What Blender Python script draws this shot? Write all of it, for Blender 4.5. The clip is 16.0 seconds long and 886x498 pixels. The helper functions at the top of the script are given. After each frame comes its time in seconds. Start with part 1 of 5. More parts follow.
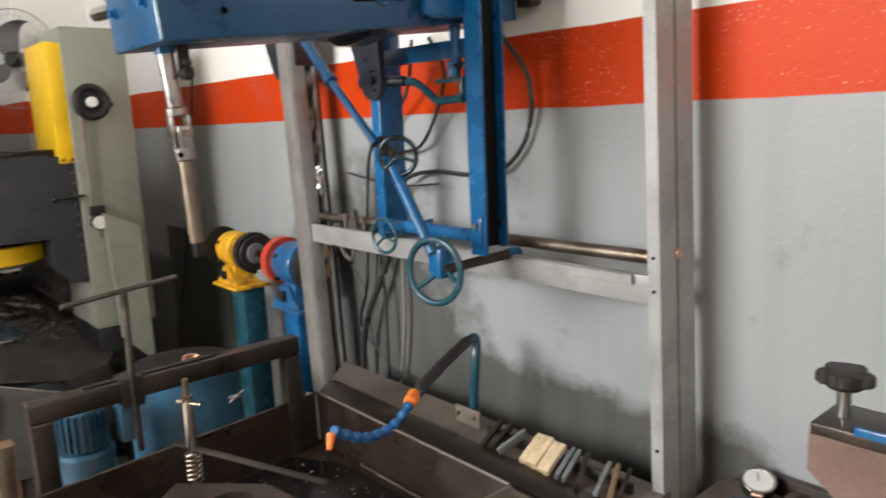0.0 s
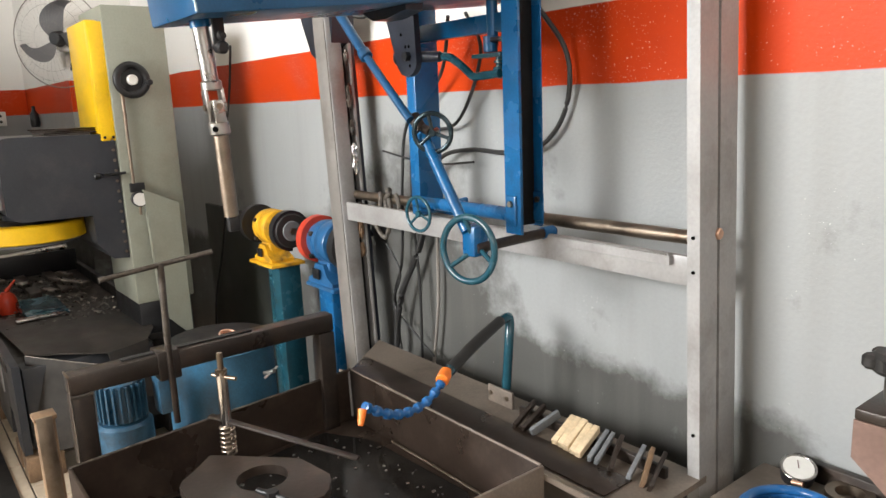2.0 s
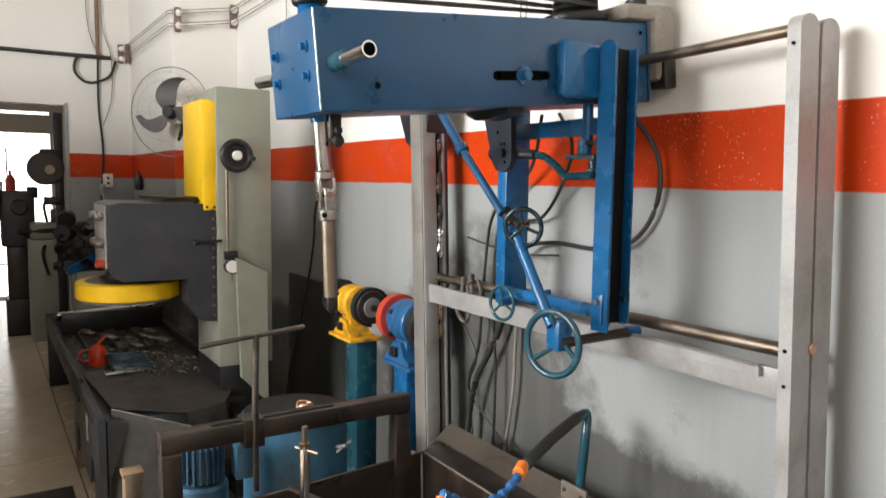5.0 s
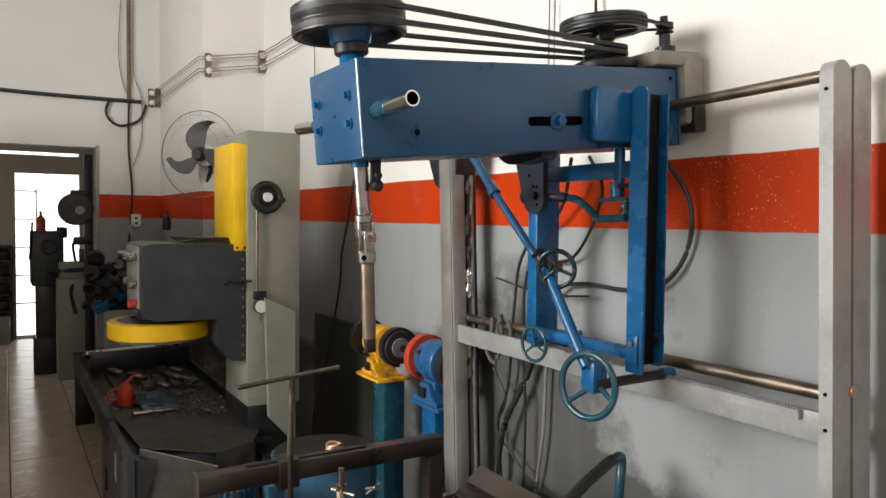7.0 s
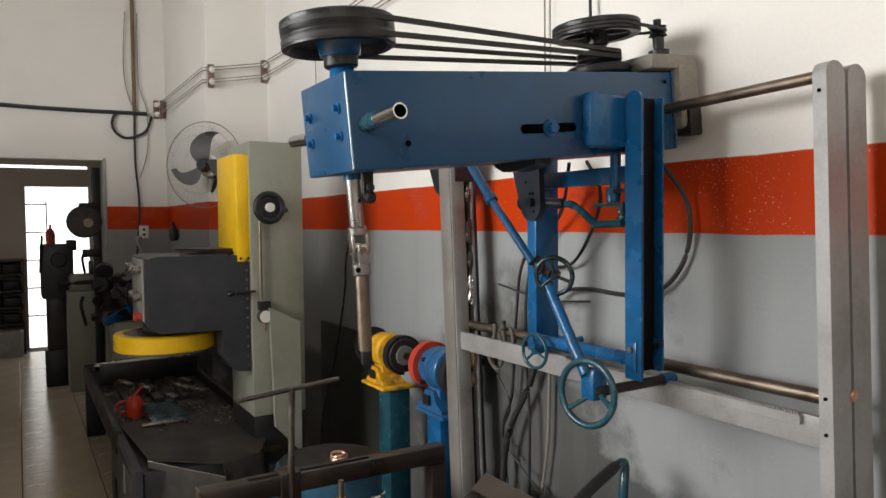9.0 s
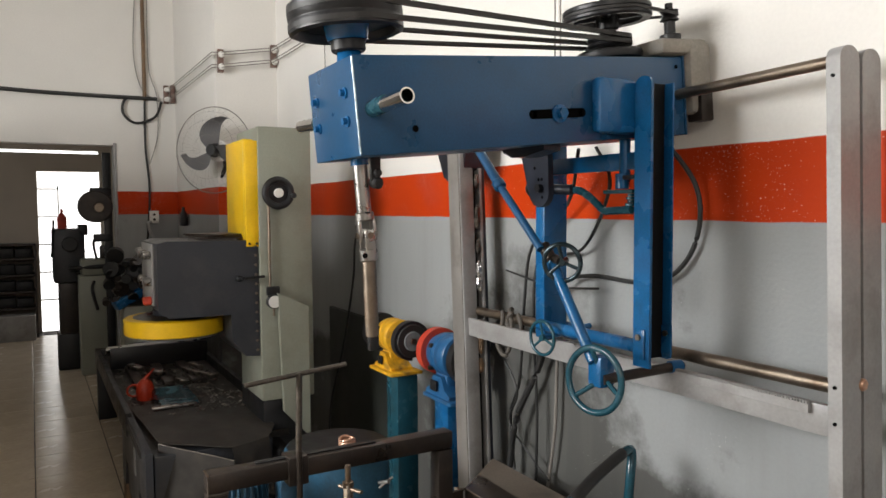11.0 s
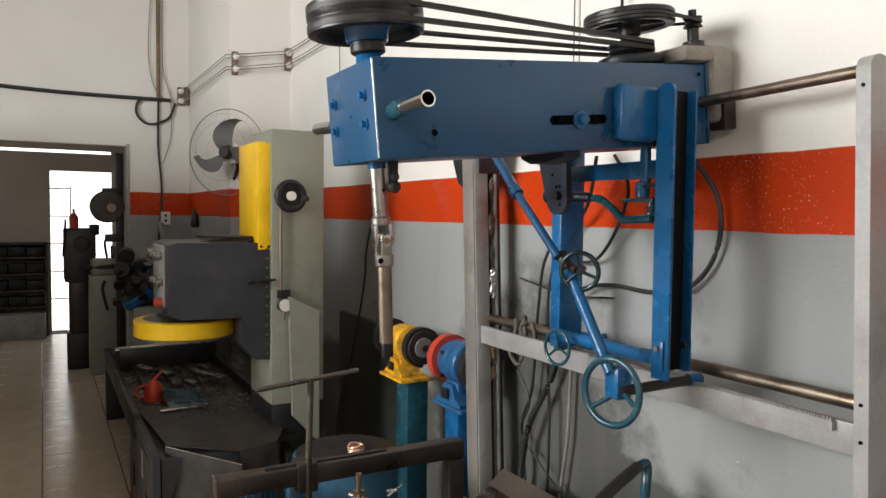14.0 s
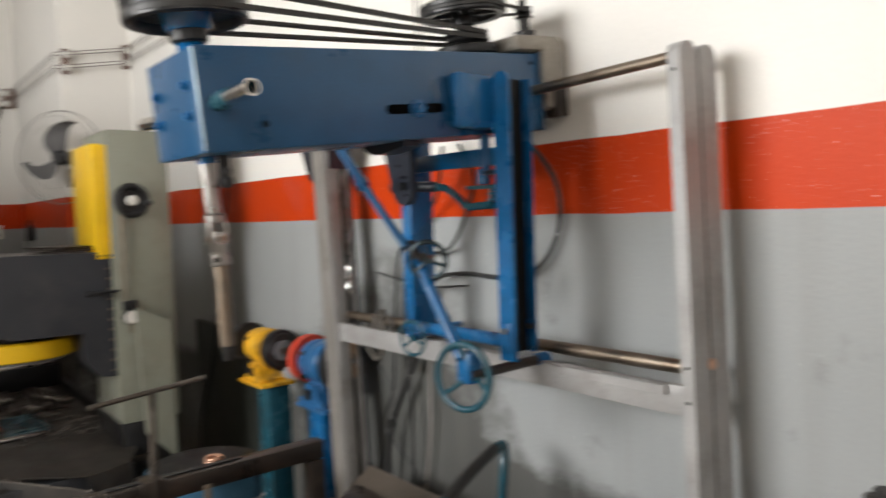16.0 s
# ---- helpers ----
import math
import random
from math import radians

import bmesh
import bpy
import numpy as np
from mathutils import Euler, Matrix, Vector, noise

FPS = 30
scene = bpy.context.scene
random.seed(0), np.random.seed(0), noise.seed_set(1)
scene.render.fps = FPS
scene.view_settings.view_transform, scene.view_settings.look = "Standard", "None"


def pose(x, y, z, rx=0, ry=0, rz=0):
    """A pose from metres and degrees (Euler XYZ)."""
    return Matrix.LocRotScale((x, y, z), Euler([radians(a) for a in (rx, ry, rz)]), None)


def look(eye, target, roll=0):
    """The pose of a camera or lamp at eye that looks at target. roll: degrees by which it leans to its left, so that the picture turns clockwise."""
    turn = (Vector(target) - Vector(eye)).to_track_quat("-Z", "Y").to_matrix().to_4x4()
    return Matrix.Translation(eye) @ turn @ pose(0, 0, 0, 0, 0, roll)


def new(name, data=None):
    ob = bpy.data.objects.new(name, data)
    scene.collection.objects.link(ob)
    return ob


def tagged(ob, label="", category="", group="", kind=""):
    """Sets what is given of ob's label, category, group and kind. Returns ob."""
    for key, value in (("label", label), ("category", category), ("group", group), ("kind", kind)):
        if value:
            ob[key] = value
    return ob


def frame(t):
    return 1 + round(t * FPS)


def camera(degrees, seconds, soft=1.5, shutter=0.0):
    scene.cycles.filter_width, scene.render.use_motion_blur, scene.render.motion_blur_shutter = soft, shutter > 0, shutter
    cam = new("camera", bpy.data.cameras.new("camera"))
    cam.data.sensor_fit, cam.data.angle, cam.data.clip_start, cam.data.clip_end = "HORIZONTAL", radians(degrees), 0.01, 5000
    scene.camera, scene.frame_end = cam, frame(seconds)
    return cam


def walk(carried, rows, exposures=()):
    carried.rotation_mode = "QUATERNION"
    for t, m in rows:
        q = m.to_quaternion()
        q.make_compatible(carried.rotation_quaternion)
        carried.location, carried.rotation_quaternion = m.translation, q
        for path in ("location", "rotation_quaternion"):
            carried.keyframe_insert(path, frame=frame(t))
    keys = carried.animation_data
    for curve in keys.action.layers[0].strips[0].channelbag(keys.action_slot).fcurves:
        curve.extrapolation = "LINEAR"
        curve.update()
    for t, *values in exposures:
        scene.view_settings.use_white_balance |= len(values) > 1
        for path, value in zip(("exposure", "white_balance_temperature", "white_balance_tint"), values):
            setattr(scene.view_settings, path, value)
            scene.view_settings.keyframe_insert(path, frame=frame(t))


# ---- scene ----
cam = camera(63.1, 16.0, shutter=0.7)
PATH = [
    (0, (0.267, -1.539, 1.485), (-1.221, -0.251, 1.126), -2.5),
    (0.5, (0.255, -1.552, 1.473), (-1.309, -0.366, 1.09), -1.9),
    (1, (0.268, -1.555, 1.471), (-1.315, -0.397, 1.08), -1.4),
    (1.5, (0.259, -1.549, 1.472), (-1.328, -0.4, 1.073), -2.4),
    (2, (0.258, -1.525, 1.47), (-1.288, -0.321, 1.068), -2.4),
    (2.5, (0.263, -1.519, 1.478), (-1.297, -0.335, 1.074), -2.5),
    (3, (0.283, -1.514, 1.495), (-1.328, -0.384, 1.136), -4.1),
    (3.5, (0.272, -1.512, 1.488), (-1.343, -0.382, 1.147), -2.2),
    (4, (0.271, -1.55, 1.5), (-1.382, -0.465, 1.2), -1.0),
    (4.5, (0.264, -1.574, 1.504), (-1.402, -0.494, 1.263), 0.3),
    (5, (0.266, -1.597, 1.51), (-1.409, -0.521, 1.322), 0.8),
    (5.2, (0.264, -1.606, 1.511), (-1.407, -0.518, 1.354), 1.0),
    (7.3, (0.262, -1.648, 1.527), (-1.447, -0.612, 1.445), 0.6),
    (7.5, (0.267, -1.642, 1.531), (-1.438, -0.601, 1.444), 0.6),
    (8, (0.273, -1.635, 1.531), (-1.425, -0.58, 1.459), 0.2),
    (8.5, (0.281, -1.624, 1.531), (-1.421, -0.575, 1.5), -0.4),
    (9, (0.277, -1.613, 1.538), (-1.446, -0.6, 1.462), -0.6),
    (9.2, (0.281, -1.614, 1.535), (-1.431, -0.584, 1.449), -0.0),
    (11.3, (0.271, -1.6, 1.538), (-1.474, -0.63, 1.42), -0.4),
    (11.5, (0.264, -1.594, 1.539), (-1.495, -0.649, 1.428), -0.1),
    (12, (0.256, -1.587, 1.536), (-1.487, -0.611, 1.439), -0.1),
    (12.5, (0.237, -1.588, 1.535), (-1.505, -0.611, 1.433), 0.3),
    (13, (0.237, -1.593, 1.537), (-1.51, -0.622, 1.458), 0.5),
    (13.5, (0.232, -1.595, 1.536), (-1.512, -0.621, 1.446), 0.4),
    (14, (0.242, -1.608, 1.536), (-1.505, -0.64, 1.439), 0.6),
    (14.5, (0.248, -1.611, 1.535), (-1.488, -0.623, 1.422), 0.7),
    (15, (0.234, -1.599, 1.538), (-1.478, -0.572, 1.42), -0.0),
    (15.5, (0.255, -1.59, 1.532), (-1.45, -0.553, 1.412), -0.9),
    (16, (0.262, -1.546, 1.517), (-1.287, -0.285, 1.413), -2.0),
]
EXPOSURES = [(0, -0.1), (0.5, 0.14), (1, 0.28), (4, 0.25), (5, 0.05), (7.5, -0.45), (9, -0.64), (11.5, -0.42), (15, -0.4), (15.5, -0.42), (16, -0.38)]
walk(cam, [(t, look(eye, target, roll)) for t, eye, target, roll in PATH], EXPOSURES)


# ---- world and light ----
world = bpy.data.worlds.new("world")
scene.world = world
world.use_nodes = True
wn = world.node_tree
sky = wn.nodes.new("ShaderNodeTexSky")
sky.sky_type = "NISHITA"
sky.sun_disc = False
sky.sun_elevation, sky.sun_rotation = radians(50), radians(200)
wn.links.new(sky.outputs[0], wn.nodes["Background"].inputs[0])
wn.nodes["Background"].inputs[1].default_value = 0.12


def area_light(name, eye, target, w, h, power, color):
    data = bpy.data.lights.new(name, "AREA")
    data.shape, data.size, data.size_y, data.energy, data.color = "RECTANGLE", w, h, power, color
    ob = new(name, data)
    ob.matrix_world = look(eye, target)
    return ob


# daylight from an assumed street opening behind the camera, plus added side and far-room fills
area_light("street_daylight", (-2.0, -4.92, 2.4), (-1.2, 0, 1.3), 2.2, 1.5, 372, (1.0, 0.985, 0.965))
# warm fill lamp added to brighten the right side; its window is invented
area_light("side_daylight", (2.92, -2.6, 2.9), (-1.0, 0, 1.4), 1.6, 1.3, 60, (1.0, 0.91, 0.82))
# fill lamp added to lighten the far room from an unseen side
area_light("yard_daylight", (-8.4, -4.92, 2.6), (-9.7, -1.6, 1.2), 1.5, 1.3, 30, (1.0, 0.96, 0.9))


# ---- materials ----
def mat(name, color, rough=0.5, metal=0.0, vary=0.12, scale=6.0, bump=0.0, bscale=120.0, stain=None, stain_amt=0.0, stain_scale=3.0, spec=0.5, coat=0.0):
    """A paint or metal with broad tone variation, fine grain, optional stains and relief."""
    m = bpy.data.materials.new(name)
    m.use_nodes = True
    nt = m.node_tree
    n, l = nt.nodes, nt.links
    b = n["Principled BSDF"]
    b.inputs["Metallic"].default_value = metal
    b.inputs["Specular IOR Level"].default_value = spec
    b.inputs["Coat Weight"].default_value = coat
    b.inputs["Coat Roughness"].default_value = 0.15
    tc = n.new("ShaderNodeTexCoord")
    big = n.new("ShaderNodeTexNoise")
    big.inputs["Scale"].default_value, big.inputs["Detail"].default_value = scale, 6
    l.new(tc.outputs["Object"], big.inputs["Vector"])
    fine = n.new("ShaderNodeTexNoise")
    fine.inputs["Scale"].default_value, fine.inputs["Detail"].default_value = bscale, 4
    l.new(tc.outputs["Object"], fine.inputs["Vector"])
    ramp = n.new("ShaderNodeMapRange")
    ramp.inputs[1].default_value, ramp.inputs[2].default_value = 0.3, 0.7
    ramp.inputs[3].default_value, ramp.inputs[4].default_value = 1 - vary, 1 + vary
    l.new(big.outputs[0], ramp.inputs[0])
    ramp2 = n.new("ShaderNodeMapRange")
    ramp2.inputs[1].default_value, ramp2.inputs[2].default_value = 0.3, 0.7
    ramp2.inputs[3].default_value, ramp2.inputs[4].default_value = 1 - vary * 0.5, 1 + vary * 0.5
    l.new(fine.outputs[0], ramp2.inputs[0])
    mul = n.new("ShaderNodeMath")
    mul.operation = "MULTIPLY"
    l.new(ramp.outputs[0], mul.inputs[0])
    l.new(ramp2.outputs[0], mul.inputs[1])
    sc = n.new("ShaderNodeVectorMath")
    sc.operation = "SCALE"
    sc.inputs[0].default_value = color
    l.new(mul.outputs[0], sc.inputs["Scale"])
    out = sc.outputs[0]
    if stain:
        sn = n.new("ShaderNodeTexNoise")
        sn.inputs["Scale"].default_value, sn.inputs["Detail"].default_value = stain_scale, 8
        sn.inputs["Roughness"].default_value = 0.65
        l.new(tc.outputs["Object"], sn.inputs["Vector"])
        sr = n.new("ShaderNodeMapRange")
        sr.inputs[1].default_value, sr.inputs[2].default_value = 0.5, 0.72
        sr.inputs[3].default_value, sr.inputs[4].default_value = 0, stain_amt
        l.new(sn.outputs[0], sr.inputs[0])
        mx = n.new("ShaderNodeMix")
        mx.data_type = "RGBA"
        mx.inputs["B"].default_value = (*stain, 1)
        l.new(sr.outputs[0], mx.inputs["Factor"])
        l.new(out, mx.inputs["A"])
        out = mx.outputs["Result"]
    l.new(out, b.inputs["Base Color"])
    rr = n.new("ShaderNodeMapRange")
    rr.inputs[1].default_value, rr.inputs[2].default_value = 0.3, 0.7
    rr.inputs[3].default_value, rr.inputs[4].default_value = max(0.03, rough - 0.1), min(1, rough + 0.1)
    l.new(big.outputs[0], rr.inputs[0])
    l.new(rr.outputs[0], b.inputs["Roughness"])
    if bump:
        bp = n.new("ShaderNodeBump")
        bp.inputs["Strength"].default_value, bp.inputs["Distance"].default_value = bump, 0.004
        l.new(fine.outputs[0], bp.inputs["Height"])
        l.new(bp.outputs[0], b.inputs["Normal"])
    return m


def wall_paint():
    """Three painted bands by height (grey dado, red stripe, white above) with trowel relief, drips, dirt, painted shade
    and painted sparkles.
    """
    m = mat("wall_paint", (0.8, 0.8, 0.78), 0.3, vary=0.04, scale=1.2, bump=0.22, bscale=90, spec=0.1)
    nt = m.node_tree
    n, l = nt.nodes, nt.links
    b = n["Principled BSDF"]
    base = b.inputs["Base Color"].links[0].from_socket
    geo = n.new("ShaderNodeNewGeometry")
    sep = n.new("ShaderNodeSeparateXYZ")
    l.new(geo.outputs["Position"], sep.inputs[0])
    wob = n.new("ShaderNodeTexNoise")
    wob.inputs["Scale"].default_value, wob.inputs["Detail"].default_value = 4, 5
    l.new(geo.outputs["Position"], wob.inputs["Vector"])
    wz = n.new("ShaderNodeMath")
    wz.operation = "MULTIPLY_ADD"
    wz.inputs[1].default_value = 0.012
    l.new(wob.outputs[0], wz.inputs[0])
    l.new(sep.outputs[2], wz.inputs[2])

    def step(z):
        s = n.new("ShaderNodeMapRange")
        s.inputs[1].default_value, s.inputs[2].default_value = z + 0.0045, z + 0.0075
        l.new(wz.outputs[0], s.inputs[0])
        return s.outputs[0]

    def mix(f, a, c):
        mx = n.new("ShaderNodeMix")
        mx.data_type = "RGBA"
        if hasattr(f, "is_linked"):
            l.new(f, mx.inputs["Factor"])
        else:
            mx.inputs["Factor"].default_value = f
        for v, k in ((a, "A"), (c, "B")):
            if isinstance(v, tuple):
                mx.inputs[k].default_value = (*v, 1)
            else:
                l.new(v, mx.inputs[k])
        return mx.outputs["Result"]

    def tint(c):
        mx = n.new("ShaderNodeMix")
        mx.data_type, mx.blend_type = "RGBA", "MULTIPLY"
        mx.inputs["Factor"].default_value = 1
        mx.inputs["B"].default_value = (*c, 1)
        l.new(base, mx.inputs["A"])
        return mx.outputs["Result"]

    grey, red, white = tint((0.4, 0.415, 0.425)), tint((0.64, 0.056, 0.006)), tint((0.98, 0.955, 0.93))
    # blotchy black grinding dirt and oil, plus painted shade low on the dado
    dust_shade = n.new("ShaderNodeTexNoise")
    dust_shade.inputs["Scale"].default_value, dust_shade.inputs["Detail"].default_value = 3.6, 9
    dust_shade.inputs["Roughness"].default_value = 0.7
    l.new(geo.outputs["Position"], dust_shade.inputs["Vector"])
    low = n.new("ShaderNodeMapRange")
    low.inputs[1].default_value, low.inputs[2].default_value = 0.78, 0.67
    low.inputs[3].default_value, low.inputs[4].default_value = 0.0, 0.42
    l.new(sep.outputs[2], low.inputs[0])
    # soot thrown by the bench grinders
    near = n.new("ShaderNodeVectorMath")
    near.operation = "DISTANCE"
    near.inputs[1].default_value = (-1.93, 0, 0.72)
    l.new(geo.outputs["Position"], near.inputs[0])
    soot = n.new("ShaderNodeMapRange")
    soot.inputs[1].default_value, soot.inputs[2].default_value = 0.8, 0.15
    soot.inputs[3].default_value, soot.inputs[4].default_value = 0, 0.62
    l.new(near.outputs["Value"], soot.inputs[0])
    # this painted band ends a little past the machine
    past = n.new("ShaderNodeMapRange")
    past.inputs[1].default_value, past.inputs[2].default_value = -0.5, -0.3
    past.inputs[3].default_value, past.inputs[4].default_value = 1, 0.15
    l.new(sep.outputs[0], past.inputs[0])
    shade_grime = n.new("ShaderNodeMath")
    shade_grime.operation = "MULTIPLY_ADD"
    shade_grime.inputs[2].default_value = -0.1
    l.new(low.outputs[0], shade_grime.inputs[0])
    l.new(past.outputs[0], shade_grime.inputs[1])
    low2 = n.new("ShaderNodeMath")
    l.new(shade_grime.outputs[0], low2.inputs[0])
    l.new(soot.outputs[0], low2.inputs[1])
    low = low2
    add = n.new("ShaderNodeMath")
    l.new(dust_shade.outputs[0], add.inputs[0])
    l.new(low.outputs[0], add.inputs[1])
    dr = n.new("ShaderNodeMapRange")
    dr.inputs[1].default_value, dr.inputs[2].default_value, dr.inputs[4].default_value = 0.5, 0.76, 0.85
    l.new(add.outputs[0], dr.inputs[0])
    grey = mix(dr.outputs[0], grey, (0.06, 0.058, 0.052))
    # faint run marks down the dado
    st = n.new("ShaderNodeVectorMath")
    st.operation = "MULTIPLY"
    st.inputs[1].default_value = (13, 13, 1.1)
    l.new(geo.outputs["Position"], st.inputs[0])
    run = n.new("ShaderNodeTexNoise")
    run.inputs["Scale"].default_value, run.inputs["Detail"].default_value = 1, 6
    l.new(st.outputs[0], run.inputs["Vector"])
    rr = n.new("ShaderNodeMapRange")
    rr.inputs[1].default_value, rr.inputs[2].default_value, rr.inputs[4].default_value = 0.48, 0.75, 0.2
    l.new(run.outputs[0], rr.inputs[0])
    grey = mix(rr.outputs[0], grey, (0.21, 0.205, 0.19))
    # sparkle highlights of the gloss paint, painted in as pale specks in drifts
    sp = n.new("ShaderNodeTexNoise")
    sp.inputs["Scale"].default_value, sp.inputs["Detail"].default_value = 150, 2
    l.new(geo.outputs["Position"], sp.inputs["Vector"])
    drift = n.new("ShaderNodeTexNoise")
    drift.inputs["Scale"].default_value, drift.inputs["Detail"].default_value = 3.5, 3
    l.new(geo.outputs["Position"], drift.inputs["Vector"])
    both = n.new("ShaderNodeMath")
    both.operation = "MULTIPLY_ADD"
    both.inputs[1].default_value = 0.45
    l.new(drift.outputs[0], both.inputs[0])
    l.new(sp.outputs[0], both.inputs[2])
    sr = n.new("ShaderNodeMapRange")
    sr.inputs[1].default_value, sr.inputs[2].default_value, sr.inputs[4].default_value = 0.875, 0.94, 0.7
    l.new(both.outputs[0], sr.inputs[0])
    red = mix(sr.outputs[0], red, (0.8, 0.62, 0.52))
    sg_ = n.new("ShaderNodeMapRange")
    sg_.inputs[1].default_value, sg_.inputs[2].default_value, sg_.inputs[4].default_value = 0.985, 1.03, 0.8
    l.new(both.outputs[0], sg_.inputs[0])
    grey = mix(sg_.outputs[0], grey, (0.8, 0.8, 0.78))
    # worn, darker patches in the red
    wr = n.new("ShaderNodeMapRange")
    wr.inputs[1].default_value, wr.inputs[2].default_value, wr.inputs[4].default_value = 0.42, 0.66, 0.5
    l.new(drift.outputs[0], wr.inputs[0])
    red = mix(wr.outputs[0], red, (0.42, 0.035, 0.012))
    col = mix(step(1.497), grey, red)
    col = mix(step(1.699), col, white)
    l.new(col, b.inputs["Base Color"])
    rg = n.new("ShaderNodeMapRange")
    rg.inputs[3].default_value, rg.inputs[4].default_value = 0.4, 0.65
    l.new(step(1.699), rg.inputs[0])
    l.new(rg.outputs[0], b.inputs["Roughness"])
    return m


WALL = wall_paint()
# darker plaster for unseen walls and ceiling, set to cut bounced light
LOWBOUNCE = mat("low_bounce_plaster", (0.38, 0.365, 0.34), 0.8, vary=0.08, scale=1.5, bump=0.2, bscale=60)
DIM = mat("grey_plaster", (0.42, 0.37, 0.31), 0.8, vary=0.08, scale=2)
TILE = mat("floor_tile_ceramic", (0.53, 0.445, 0.34), 0.2, spec=0.2, vary=0.1, scale=3, bscale=30, stain=(0.34, 0.275, 0.205), stain_amt=0.7, stain_scale=2.5)
GROUT = mat("grout", (0.08, 0.07, 0.06), 0.9)
# greyer copy of BLUE, with the arm side's reflected tone put in
SHADEBLUE = mat("shaded_blue_enamel", (0.01, 0.068, 0.162), 0.32, vary=0.2, scale=7, bump=0.05, bscale=200, stain=(0.03, 0.045, 0.065), stain_amt=0.6, stain_scale=3.5)
NAVY = mat("greasy_navy_steel", (0.011, 0.015, 0.026), 0.38, 0.1, vary=0.3, scale=14, bump=0.08)
# flat black for spots whose shade is put into the colour
SHADEBLACK = mat("shade_black", (0.006, 0.006, 0.006), 0.7, vary=0.3, scale=20, spec=0.2)
FOIL = mat("crumpled_foil", (0.7, 0.69, 0.68), 0.25, 1.0, vary=0.1, bump=0.6, bscale=60)
DULL = mat("dull_steel_bar", (0.13, 0.115, 0.1), 0.42, 0.8, vary=0.3, scale=25, stain=(0.05, 0.035, 0.025), stain_amt=0.6, stain_scale=14)
COVER = mat("sooty_sheet_steel", (0.03, 0.0265, 0.023), 0.45, 0.0, spec=0.35, vary=0.4, scale=8, bump=0.25, bscale=18, stain=(0.075, 0.058, 0.045), stain_amt=0.55, stain_scale=10)
BLUE = mat("blue_enamel", (0.007, 0.1, 0.262), 0.26, vary=0.18, scale=9, bump=0.06, bscale=200, stain=(0.02, 0.03, 0.045), stain_amt=0.5, stain_scale=7)
TEAL = mat("teal_enamel", (0.014, 0.068, 0.095), 0.24, vary=0.2, scale=12, stain=(0.02, 0.03, 0.03), stain_amt=0.5, stain_scale=9)
SKYBLUE = mat("light_blue_enamel", (0.028, 0.108, 0.19), 0.42, vary=0.25, scale=8, stain=(0.022, 0.03, 0.036), stain_amt=0.85, stain_scale=6)
GREYP = mat("grey_frame_paint", (0.3, 0.295, 0.29), 0.42, vary=0.12, scale=9, bump=0.05, stain=(0.12, 0.1, 0.085), stain_amt=0.5, stain_scale=8)
STEEL = mat("bare_steel", (0.25, 0.205, 0.16), 0.42, 1.0, vary=0.15, scale=25, bscale=300, stain=(0.16, 0.1, 0.06), stain_amt=0.6, stain_scale=14)
CHROME = mat("bright_steel", (0.4, 0.385, 0.365), 0.3, 1.0, vary=0.08, scale=20)
POLISH = mat("polished_pipe", (0.72, 0.7, 0.68), 0.14, 1.0, vary=0.05, scale=20, bump=0.03, bscale=150)
DARK = mat("oily_steel", (0.028, 0.021, 0.017), 0.36, 0.2, vary=0.3, scale=7, bump=0.12, bscale=90, stain=(0.085, 0.058, 0.042), stain_amt=0.6, stain_scale=9)
TRAY = mat("stained_sheet_steel", (0.034, 0.023, 0.017), 0.33, 0.15, vary=0.25, scale=5, bump=0.08, bscale=70, stain=(0.1, 0.075, 0.058), stain_amt=0.6, stain_scale=6)
LEDGE = mat("brown_sheet_steel", (0.2, 0.165, 0.135), 0.5, 0.2, vary=0.2, scale=6, bump=0.06, stain=(0.06, 0.05, 0.04), stain_amt=0.7, stain_scale=4)
BLACK = mat("black_rubber", (0.018, 0.017, 0.016), 0.55, vary=0.3, scale=15, bump=0.1)
IRON = mat("black_cast_iron", (0.014, 0.014, 0.015), 0.42, 0.2, vary=0.3, scale=12, bump=0.15)
DIRTYYEL = mat("grimy_yellow_enamel", (0.7, 0.37, 0.015), 0.45, vary=0.2, scale=20, stain=(0.09, 0.055, 0.03), stain_amt=0.9, stain_scale=15)
YELLOW = mat("yellow_enamel", (0.86, 0.53, 0.008), 0.4, vary=0.08, scale=7, stain=(0.4, 0.23, 0.02), stain_amt=0.18, stain_scale=9)
ORANGE = mat("orange_plastic", (0.85, 0.2, 0.02), 0.4, vary=0.06)
LOCBLUE = mat("blue_plastic", (0.012, 0.1, 0.29), 0.3, vary=0.08)
REDCAN = mat("red_plastic", (0.55, 0.045, 0.015), 0.35, vary=0.12)
REDP = mat("red_enamel", (0.5, 0.05, 0.025), 0.45, vary=0.2, scale=14, stain=(0.1, 0.03, 0.02), stain_amt=0.5)
SAGE = mat("grey_green_enamel", (0.255, 0.265, 0.215), 0.45, vary=0.1, scale=4, stain=(0.14, 0.13, 0.1), stain_amt=0.5, stain_scale=4)
SLATE = mat("slate_enamel", (0.027, 0.03, 0.036), 0.42, vary=0.15, scale=6, stain=(0.09, 0.08, 0.075), stain_amt=0.4, stain_scale=5)
WOOD = mat("worn_wood", (0.2, 0.125, 0.07), 0.6, vary=0.25, scale=14, bump=0.2, stain=(0.06, 0.04, 0.03), stain_amt=0.7, stain_scale=8)
PAPER = mat("honing_stone_paper", (0.68, 0.54, 0.35), 0.7, vary=0.15, scale=30)
